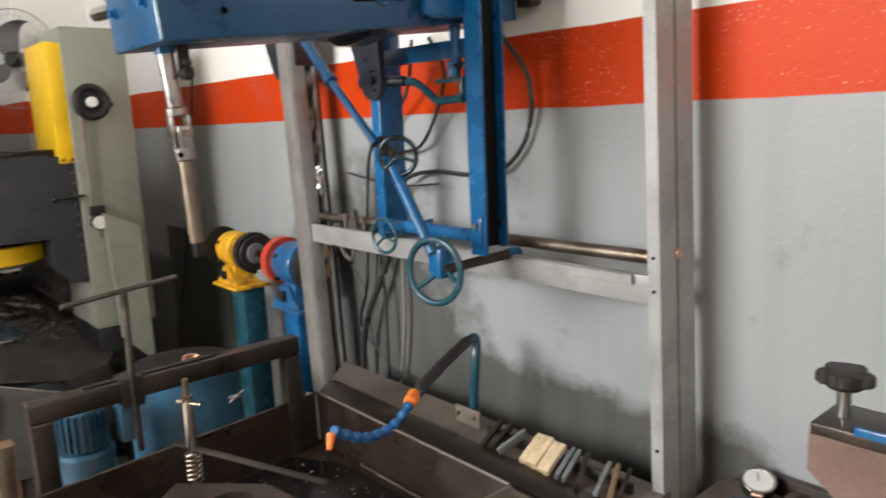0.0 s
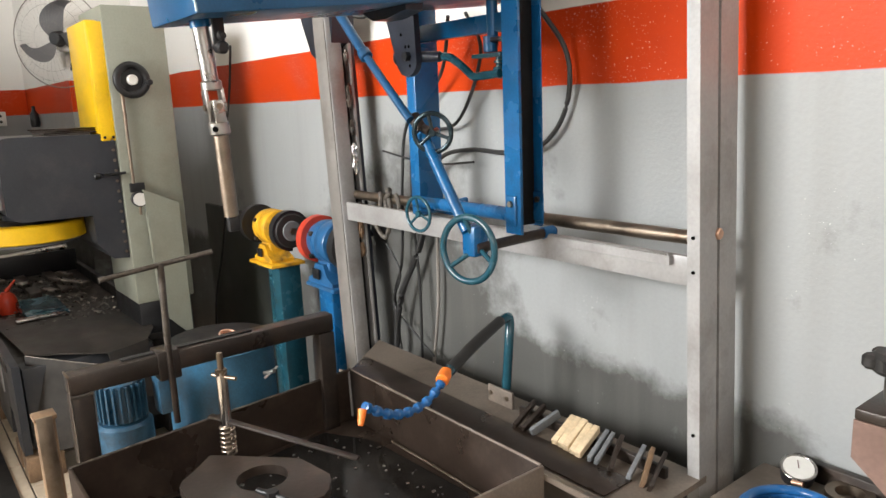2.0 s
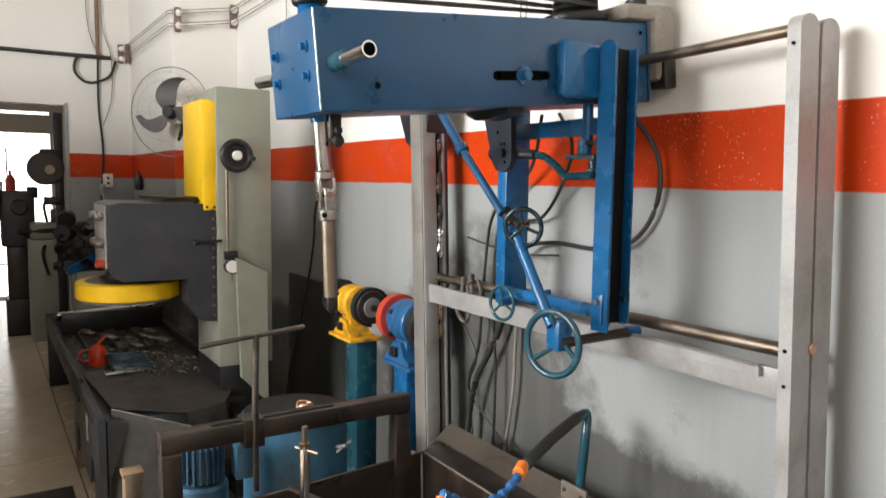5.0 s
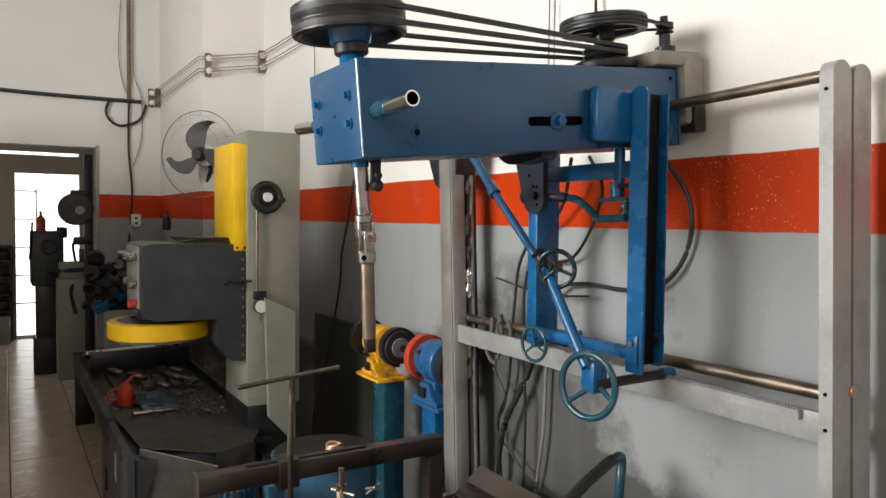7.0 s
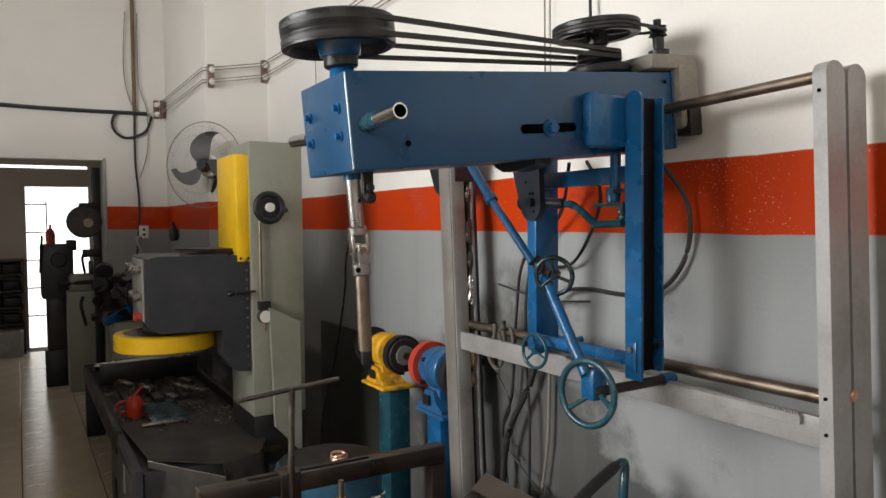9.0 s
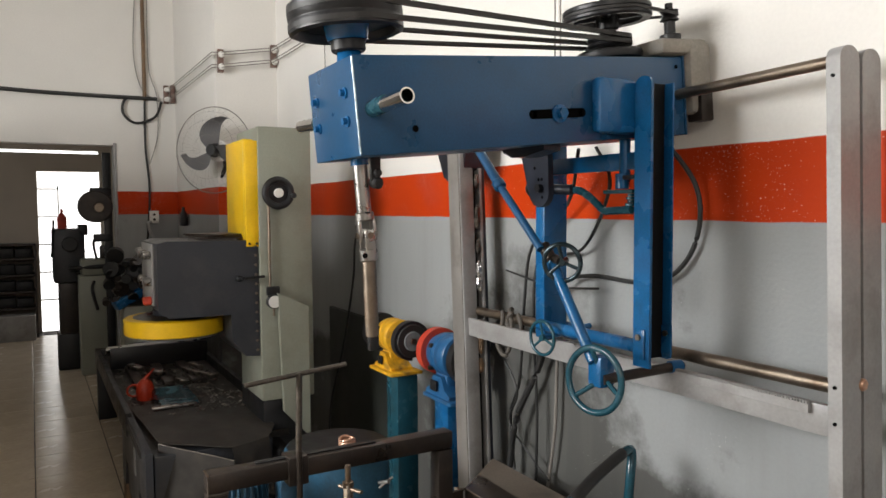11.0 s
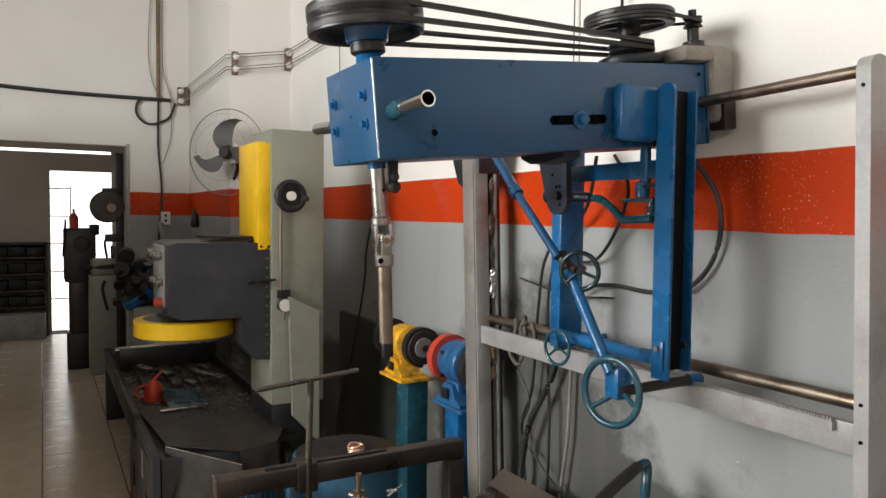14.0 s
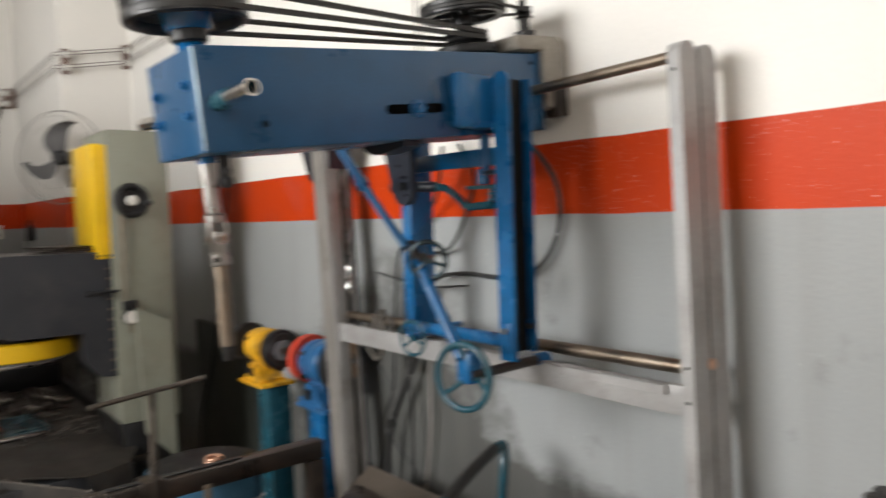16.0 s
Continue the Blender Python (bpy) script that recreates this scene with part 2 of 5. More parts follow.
STONE = mat("honing_stone_grey", (0.16, 0.17, 0.18), 0.75, vary=0.15, scale=30)
BROWN = mat("brown_oxide", (0.17, 0.105, 0.085), 0.5, vary=0.2, scale=10, stain=(0.06, 0.04, 0.03), stain_amt=0.5)
DIAL = mat("white_dial", (0.75, 0.74, 0.7), 0.4, vary=0.04)
COPPER = mat("pinkish_brass", (0.6, 0.36, 0.25), 0.4, 0.6, vary=0.2, scale=20)
GBLUE = mat("bright_blue_enamel", (0.02, 0.105, 0.25), 0.35, vary=0.2, scale=12, stain=(0.03, 0.035, 0.04), stain_amt=0.7, stain_scale=12)
PUMPBLUE = mat("greasy_blue_enamel", (0.022, 0.07, 0.12), 0.35, vary=0.3, scale=14, stain=(0.012, 0.013, 0.014), stain_amt=0.95, stain_scale=11)
# flat black for holes and slots, their inner shade put into the colour
VOID = mat("black_void", (0.004, 0.004, 0.004), 0.95, vary=0.0, spec=0.0)
CABLE = mat("cable_sheath", (0.02, 0.02, 0.02), 0.5, vary=0.2)
WIRE = mat("dusty_wire", (0.22, 0.2, 0.18), 0.6, vary=0.2)


# ---- mesh helpers ----
def box(bm, x0, x1, y0, y1, z0, z1, bevel=0.0, m=None):
    r = bmesh.ops.create_cube(bm, size=1)
    vs = r["verts"]
    bmesh.ops.scale(bm, vec=(x1 - x0, y1 - y0, z1 - z0), verts=vs)
    bmesh.ops.translate(bm, vec=((x0 + x1) / 2, (y0 + y1) / 2, (z0 + z1) / 2), verts=vs)
    if m is not None:
        bmesh.ops.transform(bm, matrix=m, verts=vs)
    if bevel:
        es = list({e for v in vs for e in v.link_edges})
        bmesh.ops.bevel(bm, geom=es, offset=bevel, segments=2, affect="EDGES", profile=0.5)
    return bm


def B(x0, x1, y0, y1, z0, z1, bevel=0.0, m=None):
    return box(bmesh.new(), x0, x1, y0, y1, z0, z1, bevel, m)


def frame_of(axis):
    return Vector(axis).normalized().to_track_quat("Z", "Y").to_matrix().to_4x4()


def lathe(bm, profile, centre, axis=(0, 0, 1), seg=32):
    """Turns a profile of (radius, height) round an axis."""
    m = Matrix.Translation(centre) @ frame_of(axis)
    rings = []
    for r, z in profile:
        if r < 1e-6:
            rings.append([bm.verts.new(m @ Vector((0, 0, z)))])
        else:
            rings.append([bm.verts.new(m @ Vector((r * math.cos(2 * math.pi * i / seg), r * math.sin(2 * math.pi * i / seg), z))) for i in range(seg)])
    for a, c in zip(rings, rings[1:]):
        for i in range(seg):
            j = (i + 1) % seg
            if len(a) == 1 and len(c) == 1:
                continue
            if len(a) == 1:
                bm.faces.new((a[0], c[i], c[j]))
            elif len(c) == 1:
                bm.faces.new((a[i], a[j], c[0]))
            else:
                bm.faces.new((a[i], a[j], c[j], c[i]))
    return bm


def cyl(bm, p0, p1, r, r1=None, seg=20, bevel=0.0):
    p0, p1 = Vector(p0), Vector(p1)
    h, r1 = (p1 - p0).length, r if r1 is None else r1
    b = min(bevel, h / 3)
    prof = [(0, 0), (r - b, 0), (r, b), (r1, h - b), (r1 - b, h), (0, h)] if b else [(0, 0), (r, 0), (r1, h), (0, h)]
    return lathe(bm, prof, p0, p1 - p0, seg)


def C(p0, p1, r, r1=None, seg=20, bevel=0.0):
    return cyl(bmesh.new(), p0, p1, r, r1, seg, bevel)


def tube(bm, p0, p1, r, wall=0.003, seg=24):
    """An open pipe whose far end shows its bore."""
    p0, p1 = Vector(p0), Vector(p1)
    h = (p1 - p0).length
    return lathe(bm, [(0, 0), (r, 0), (r, h), (r - wall, h), (r - wall, h * 0.2), (0, h * 0.2)], p0, p1 - p0, seg)


def torus(bm, centre, axis, R, r, seg=40, ring=10):
    prof = [(R + r * math.cos(2 * math.pi * k / ring), r * math.sin(2 * math.pi * k / ring)) for k in range(ring + 1)]
    return lathe(bm, prof, centre, axis, seg)


def smooth_path(pts, n=8):
    pts = [Vector(p) for p in pts]
    out = []
    for i in range(len(pts) - 1):
        p0, p1, p2, p3 = pts[max(i - 1, 0)], pts[i], pts[i + 1], pts[min(i + 2, len(pts) - 1)]
        for k in range(n):
            t = k / n
            out.append(0.5 * ((2 * p1) + (p2 - p0) * t + (2 * p0 - 5 * p1 + 4 * p2 - p3) * t * t + (3 * p1 - p0 - 3 * p2 + p3) * t ** 3))
    return out + [pts[-1]]


def hose(bm, pts, r, seg=8, n=8, smooth=True):
    """A cable, hose or bent rod along points."""
    path = smooth_path(pts, n) if smooth else [Vector(p) for p in pts]
    rings, up = [], Vector((0.31, 0.17, 0.93))
    for i, p in enumerate(path):
        d = (path[min(i + 1, len(path) - 1)] - path[max(i - 1, 0)]).normalized()
        a = d.cross(up).normalized() if abs(d.dot(up)) < 0.98 else d.cross(Vector((1, 0, 0))).normalized()
        c = d.cross(a)
        rings.append([bm.verts.new(p + r * (a * math.cos(2 * math.pi * k / seg) + c * math.sin(2 * math.pi * k / seg))) for k in range(seg)])
    for a, c in zip(rings, rings[1:]):
        for k in range(seg):
            j = (k + 1) % seg
            bm.faces.new((a[k], a[j], c[j], c[k]))
    bm.faces.new(rings[0][::-1])
    bm.faces.new(rings[-1])
    return bm


def prism(bm, poly, m, depth, hole=None):
    """A flat plate: a polygon in the plane of m, of some thickness along m's z; hole: (x, y, r)."""
    if hole is None:
        lo = [bm.verts.new(m @ Vector((x, y, 0))) for x, y in poly]
        hi = [bm.verts.new(m @ Vector((x, y, depth))) for x, y in poly]
        bm.faces.new(lo[::-1])
        bm.faces.new(hi)
        for i in range(len(poly)):
            j = (i + 1) % len(poly)
            bm.faces.new((lo[i], lo[j], hi[j], hi[i]))
        return bm
    hx, hy, hr = hole
    seg = 48
    outer = []
    for i in range(seg):
        a = 2 * math.pi * i / seg
        d = Vector((math.cos(a), math.sin(a)))
        best = 1e9
        for k in range(len(poly)):
            p, q = Vector(poly[k]) - Vector((hx, hy)), Vector(poly[(k + 1) % len(poly)]) - Vector((hx, hy))
            e = q - p
            den = d.x * e.y - d.y * e.x
            if abs(den) < 1e-9:
                continue
            t = (p.x * e.y - p.y * e.x) / den
            s = (p.x * d.y - p.y * d.x) / den
            if t > 0 and -1e-6 <= s <= 1 + 1e-6:
                best = min(best, t)
        outer.append((hx + d.x * best, hy + d.y * best))
    inner = [(hx + hr * math.cos(2 * math.pi * i / seg), hy + hr * math.sin(2 * math.pi * i / seg)) for i in range(seg)]
    rows = [[bm.verts.new(m @ Vector((x, y, z))) for x, y in ring] for ring, z in ((inner, 0), (outer, 0), (outer, depth), (inner, depth))]
    rows.append(rows[0])
    for a, c in zip(rows, rows[1:]):
        for i in range(seg):
            j = (i + 1) % seg
            bm.faces.new((a[i], a[j], c[j], c[i]))
    return bm


def mesh_of(name, bm, material):
    bmesh.ops.recalc_face_normals(bm, faces=bm.faces)
    me = bpy.data.meshes.new(name)
    bm.to_mesh(me)
    bm.free()
    me.materials.append(material)
    me.shade_smooth()
    me.set_sharp_from_angle(angle=radians(38))
    return me


def part(name, bm, material, parent, label=""):
    """One mesh under a thing or a part; its coordinates are those of the place."""
    ob = new(name, mesh_of(name, bm, material))
    ob.parent = parent
    if parent.type == "EMPTY":
        ob.matrix_parent_inverse = Matrix.Translation(-parent.location)
    return tagged(ob, label=label)


def thing(name, at, label, category, group=""):
    ob = new(name)
    ob.location, ob.empty_display_size = at, 0.05
    return tagged(ob, label, category, group)


def solo(name, bm, material, label, category, group="", kind=""):
    return tagged(new(name, mesh_of(name, bm, material)), label, category, group, kind)


def structure(name, bm, material, label="", category=""):
    return tagged(new(name, mesh_of(name, bm, material)), label, category, kind="structure")


# ---- the rooms ----
XE, YP, XP = -6.645, -0.44, -5.0
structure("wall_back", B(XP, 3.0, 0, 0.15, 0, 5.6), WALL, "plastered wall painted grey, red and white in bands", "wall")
structure("wall_pier", B(XE - 0.15, XP, YP, 0.15, 0, 5.6), WALL, "projecting wall face painted grey, red and white", "wall")
bm = B(XE - 0.15, XE, -0.955, YP, 0, 5.6)
box(bm, XE - 0.15, XE, -2.35, -0.955, 2.1, 5.6)
box(bm, XE - 0.15, XE, -5.15, -2.35, 0, 5.6)
structure("wall_end", bm, WALL, "end wall with a wide doorway, grey, red and white", "wall")
bm = B(XE, -3.3, -5.15, -5.0, 0, 5.6)
box(bm, -0.9, 3.0, -5.15, -5.0, 0, 5.6)
box(bm, -3.3, -0.9, -5.15, -5.0, 3.4, 5.6)
box(bm, -3.3, -0.9, -5.15, -5.0, 0, 1.7)
structure("wall_street", bm, LOWBOUNCE, "unseen wall, darkened to cut bounce, with the assumed street opening", "wall")
# out-of-view partition added to block light from the left floor and machines
structure("wall_aisle", B(XE, -2.75, -2.5, -2.4, 0, 2.15), LOWBOUNCE, "unseen partition added to keep light off the left side", "wall")
# unseen wall, opened only for the side fill lamp
bm = B(3.0, 3.15, -5.15, -3.45, 0, 5.6)
box(bm, 3.0, 3.15, -1.75, 0.15, 0, 5.6)
box(bm, 3.0, 3.15, -3.45, -1.75, 0, 2.2)
box(bm, 3.0, 3.15, -3.45, -1.75, 3.6, 5.6)
structure("wall_side", bm, LOWBOUNCE, "unseen darkened wall with an opening added for the side fill", "wall")
structure("ceiling", B(-10.2, 3.15, -5.15, 0.15, 5.6, 5.75), LOWBOUNCE, "plain unseen ceiling, darkened to cut bounce", "ceiling")
structure("floor", B(-10.2, 3.15, -5.15, 0.15, -0.1, -0.006), GROUT, "cream ceramic tile floor with dark joints", "floor")
# the room past the doorway
bm = B(-10.2, -10.05, -5.15, -2.4, 0, 5.6)
box(bm, -10.2, -10.05, -0.82, 0.15, 0, 5.6)
box(bm, -10.2, -10.05, -2.4, -1.53, 0, 2.255)
box(bm, -10.2, -10.05, -1.53, -0.82, 2.03, 2.255)
box(bm, -10.2, -10.05, -2.4, -0.82, 2.3, 5.6)
structure("wall_far", bm, DIM, "dim plastered wall with a bright yard doorway", "wall")
structure("wall_far_side", B(-10.05, XE - 0.15, 0.0, 0.15, 0, 5.6), DIM, "dim plastered side wall", "wall")
# unseen opening added in this wall for the far-room fill lamp
bm = B(-10.05, -9.2, -5.15, -5.0, 0, 5.6)
box(bm, -7.6, XE - 0.15, -5.15, -5.0, 0, 5.6)
box(bm, -9.2, -7.6, -5.15, -5.0, 0, 1.9)
box(bm, -9.2, -7.6, -5.15, -5.0, 3.3, 5.6)
structure("wall_far_left", bm, DIM, "dim plastered side wall", "wall")
# ---- the honing machine ----
hm = thing("honing_machine", (-1.3, -0.6, 0.0), "blue and grey honing machine with belt-driven arm and steel tank", "machine")

# uprights: two bars each, with the rods passing between them
def round_bar(x0, x1, y0, y1, round_top):
    if not round_top:
        return B(x0, x1, y0, y1, 0.02, 1.84, 0.004)
    r, c = (y1 - y0) / 2, (y0 + y1) / 2
    poly = [(y0, 0.02), (y1, 0.02)] + [(c + r * math.cos(a), 1.835 + 0.8 * r * math.sin(a)) for a in (math.pi * k / 12 for k in range(13))]
    bm = prism(bmesh.new(), poly, Matrix.Translation((x0, 0, 0)) @ Matrix(((0, 0, 1, 0), (1, 0, 0, 0), (0, 1, 0, 0), (0, 0, 0, 1))), x1 - x0)
    return bm


def upright(x0, x1, y0, w, gap, x2, wr, round_top, lean):
    g = part("upright", round_bar(x0, x1, y0, y0 + w, round_top), GREYP, hm)
    part("rear_bar", round_bar(x2, x1, y0 + w + gap, y0 + w + gap + wr, round_top), GREYP, g)
    for z in (1.165, 1.09, 1.8, 0.72):
        # small holes, drawn as short black studs on the face
        part("bolt", C((x0 + 0.5 * (x1 - x0), y0 + 0.002, z), (x0 + 0.5 * (x1 - x0), y0 - 0.003, z), 0.004, seg=8), VOID, g)
    # the bars lean by an angle fitted to their edges in the camera's view
    tilt = Matrix.Translation((x1, 0, 1.15)) @ Matrix.Rotation(radians(-lean), 4, "Y") @ Matrix.Translation((-x1, 0, -1.15))
    for o in (g, *g.children):
        o.data.transform(tilt)
    return g


ul = upright(-2.13, -2.05, -0.19, 0.06, 0.026, -2.1, 0.014, False, 3.2)
# darker strip over the front face, its shade put into the colour
SHADEFACE = mat("shaded_face_grey", (0.22, 0.205, 0.19), 0.5, 0.25, vary=0.12, scale=6, bump=0.05, bscale=160, stain=(0.1, 0.085, 0.07), stain_amt=0.6, stain_scale=5)
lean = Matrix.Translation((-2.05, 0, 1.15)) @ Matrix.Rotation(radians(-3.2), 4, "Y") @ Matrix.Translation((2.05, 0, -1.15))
part("front_strip", B(-2.13, -2.054, -0.1945, -0.1905, 0.04, 1.838, 0.001, lean), SHADEFACE, ul, "added strip that darkens the upright's front face")
# black strip added so the slot looks as dark as in shade
part("slot_liner", B(-2.09, -2.078, -0.129, -0.105, 0.05, 1.83, 0.002, lean), SHADEBLACK, ul, "black strip that puts the slot's shade into colour")
part("rear_channel", B(-2.1, -2.06, -0.09, -0.072, 0.05, 1.84, 0.002, lean), NAVY, ul, "dark channel behind the upright")
ur = upright(-0.609, -0.579, -0.19, 0.066, 0.01, -0.609, 0.066, True, 1.8)
part("top_rod", C((-2.06, -0.122, 1.805), (-0.61, -0.122, 1.842), 0.0135, bevel=0.002), STEEL, hm, "bare steel guide rod")
part("bottom_rod", C((-2.12, -0.122, 1.14), (-0.6, -0.122, 1.15), 0.0165, bevel=0.002), STEEL, hm, "bare steel guide rod")
part("rod_end", C((-0.6, -0.118, 1.165), (-0.574, -0.118, 1.165), 0.013, bevel=0.003), COPPER, hm)
rb = part("rack_beam", B(-2.05, -0.61, -0.172, -0.155, 1.052, 1.118, 0.002), GREYP, hm)
bm = B(-1.42, -0.655, -0.186, -0.173, 1.096, 1.116)
for i in range(109):
    x = -1.418 + i * 0.007
    box(bm, x, x + 0.0036, -0.186, -0.173, 1.1155, 1.1225)
part("gear_rack", bm, GREYP, rb, "toothed steel rack strip")

# carriage
cp = part("carriage_post", B(-1.545, -1.5, -0.235, -0.145, 1.13, 1.76, 0.004), BLUE, hm)
# web painted black in place of the shade inside the blue channel
ch = part("channel_post", B(-1.052, -1.046, -0.3, -0.2, 1.15, 1.845, 0.002), SHADEBLACK, hm, "channel web coloured black for the shade inside")
part("front_flange", prism(bmesh.new(), [(-1.047, 1.14), (-0.993, 1.14)] + [(-1.02 + 0.027 * math.cos(a), 1.832 + 0.022 * math.sin(a)) for a in (math.pi * k / 10 for k in range(11))], Matrix.Translation((0, -0.298, 0)) @ Matrix.Rotation(radians(90), 4, "X"), 0.008), BLUE, ch)
part("rear_flange", B(-1.047, -1.018, -0.206, -0.2, 1.15, 1.845, 0.002), BLUE, ch)
part("upper_crossbar", B(-1.46, -1.06, -0.275, -0.24, 1.632, 1.676, 0.003), BLUE, hm)
part("lower_crossbar", C((-1.5, -0.25, 1.176), (-1.06, -0.25, 1.176), 0.018), BLUE, hm)
for x, y in ((-1.022, -0.306), (-1.028, -0.206)):
    k = part("clamp_plate", B(x - 0.017, x + 0.017, y - 0.006, y, 1.16, 1.235, 0.003), BLUE, ch)
    part("bolt", C((x, y - 0.006, 1.215), (x, y - 0.012, 1.215), 0.008, seg=6), STEEL, k)
part("guide_sleeve", C((-1.16, -0.122, 1.146), (-1.1, -0.122, 1.146), 0.021, bevel=0.003), BLUE, hm)
part("guide_sleeve", C((-1.16, -0.122, 1.83), (-1.1, -0.122, 1.831), 0.018, bevel=0.003), BLUE, hm)
part("guide_sleeve", C((-1.58, -0.122, 1.143), (-1.48, -0.122, 1.143), 0.026, bevel=0.003), BLUE, hm)
part("arm_bracket", B(-1.082, -1.045, -0.42, -0.298, 1.715, 1.85, 0.014), BLUE, hm)
part("pivot_pin", C((-1.075, -0.31, 1.80), (-1.06, -0.33, 1.80), 0.022, bevel=0.004), BLUE, hm)

# arm: a box beam, drooping a little to its front
AO, AT = Vector((-1.08, -1.023, 1.642)), radians(5.2)
AM = Matrix.Translation(AO) @ Matrix.Rotation(AT, 4, "X") @ Matrix.Scale(1.04, 4)     # local y along the arm, z up, x to the right


def arm_lathe(profile, x, y, seg):
    bm = lathe(bmesh.new(), profile, (x, y, 0), (0, 0, 1), seg)
    bmesh.ops.transform(bm, matrix=AM, verts=bm.verts)
    return bm


def av(x, y, z):
    return AM @ Vector((x, y, z))


arm = part("arm_beam", B(-0.25, 0, 0, 0.9, 0, 0.195, 0.004, AM), SHADEBLUE, hm, "blue welded box beam")
for x in (-0.045, -0.205):
    for z in (0.072, 0.128):
        part("bolt", cyl(C(av(x, 0.002, z), av(x, -0.004, z), 0.0115), av(x, -0.004, z), av(x, -0.013, z), 0.0075, seg=6), BLUE, arm)
hs = part("handle_stub", tube(bmesh.new(), av(0.0, 0.035, 0.09), av(0.15, 0.035, 0.096), 0.0155), POLISH, arm, "bright steel pipe stub")
part("collar", C(av(-0.005, 0.035, 0.09), av(0.06, 0.035, 0.094), 0.0175, bevel=0.003), TEAL, hs)
hs = part("handle_stub", tube(bmesh.new(), av(-0.25, 0.035, 0.09), av(-0.425, 0.035, 0.098), 0.0155), POLISH, arm, "bright steel pipe stub")
part("collar", C(av(-0.245, 0.035, 0.09), av(-0.31, 0.035, 0.094), 0.0175, bevel=0.003), TEAL, hs)
part("drain_hole", C(av(-0.002, 0.125, 0.048), av(0.0015, 0.125, 0.048), 0.007), VOID, arm)
part("slot", cyl(cyl(B(-0.003, 0.0015, 0.422, 0.563, 0.056, 0.077, 0, AM), av(-0.003, 0.422, 0.0665), av(0.0015, 0.422, 0.0665), 0.0108), av(-0.003, 0.563, 0.0665), av(0.0015, 0.563, 0.0665), 0.0108), VOID, arm)
sb = part("slot_bolt", C(av(0.001, 0.495, 0.066), av(0.006, 0.495, 0.066), 0.022, bevel=0.001), BLUE, arm)
part("nut", C(av(0.006, 0.495, 0.066), av(0.02, 0.495, 0.066), 0.013, seg=6), BLUE, sb)
# thin pale line along the arm's front vertical edge
PALELINE = mat("worn_edge", (0.3, 0.38, 0.42), 0.35, 0.4, vary=0.4, scale=40)
part("worn_edge", C(av(-0.0012, 0.0012, 0.004), av(-0.0012, 0.0012, 0.191), 0.0022, seg=8), PALELINE, arm)
part("end_flange", B(-0.252, 0.002, 0.9, 0.905, 0.0, 0.197, 0, AM), SHADEBLUE, arm)
part("end_hole", C(av(0.002, 0.875, 0.17), av(0.0035, 0.875, 0.17), 0.005), VOID, arm)

# spindle, pulley and belts on the arm
SX, SY = -0.125, 0.05
part("bearing_boss", C(av(SX, SY, 0.19), av(SX, SY, 0.225), 0.03, 0.026, bevel=0.003), BLUE, arm)
part("bearing_nut", C(av(SX, SY, 0.222), av(SX, SY, 0.248), 0.038, bevel=0.004), IRON, arm)
bp = part("drive_pulley", arm_lathe([(0.03, 0.278), (0.097, 0.278), (0.102, 0.262), (0.11, 0.258), (0.119, 0.262), (0.12, 0.28), (0.118, 0.284), (0.118, 0.287), (0.12, 0.29), (0.12, 0.318), (0.114, 0.322), (0.101, 0.322), (0.096, 0.3), (0.03, 0.3), (0, 0.3)], SX, SY, 64), IRON, hm, "black cast-iron two-groove pulley")
part("pulley_hub", C(av(SX, SY, 0.245), av(SX, SY, 0.3), 0.045, 0.055, bevel=0.003), BLUE, bp)
RX, RY = -0.115, 0.765
part("pillar", C(av(RX, RY, 0.19), av(RX, RY, 0.335), 0.022), IRON, hm)
part("countershaft_pulley", arm_lathe([(0.088, 0.304), (0.108, 0.302), (0.112, 0.306), (0.112, 0.312), (0.106, 0.318), (0.112, 0.324), (0.112, 0.332), (0.108, 0.336), (0.088, 0.332), (0.088, 0.304)], RX, RY, 48), IRON, hm, "black cast-iron pulley")
part("countershaft_pulley", arm_lathe([(0.02, 0.236), (0.05, 0.236), (0.056, 0.242), (0.05, 0.25), (0.056, 0.258), (0.05, 0.266), (0.02, 0.266), (0.02, 0.236)], RX, RY, 40), IRON, hm, "black cast-iron pulley")
cw = hm.children[-2]
for k in range(4):
    a = radians(45 + 90 * k)
    part("spoke", C(av(RX, RY, 0.318), av(RX + 0.091 * math.cos(a), RY + 0.091 * math.sin(a), 0.318), 0.013, seg=10), IRON, cw)
part("hub", C(av(RX, RY, 0.28), av(RX, RY, 0.342), 0.03, bevel=0.004), IRON, cw)
part("tension_disc", arm_lathe([(0, 0.202), (0.072, 0.202), (0.082, 0.207), (0.085, 0.216), (0.082, 0.225), (0.074, 0.229), (0.066, 0.226), (0.06, 0.218), (0.03, 0.218), (0.026, 0.235), (0, 0.235)], RX, RY, 40), IRON, hm, "black glossy disc")


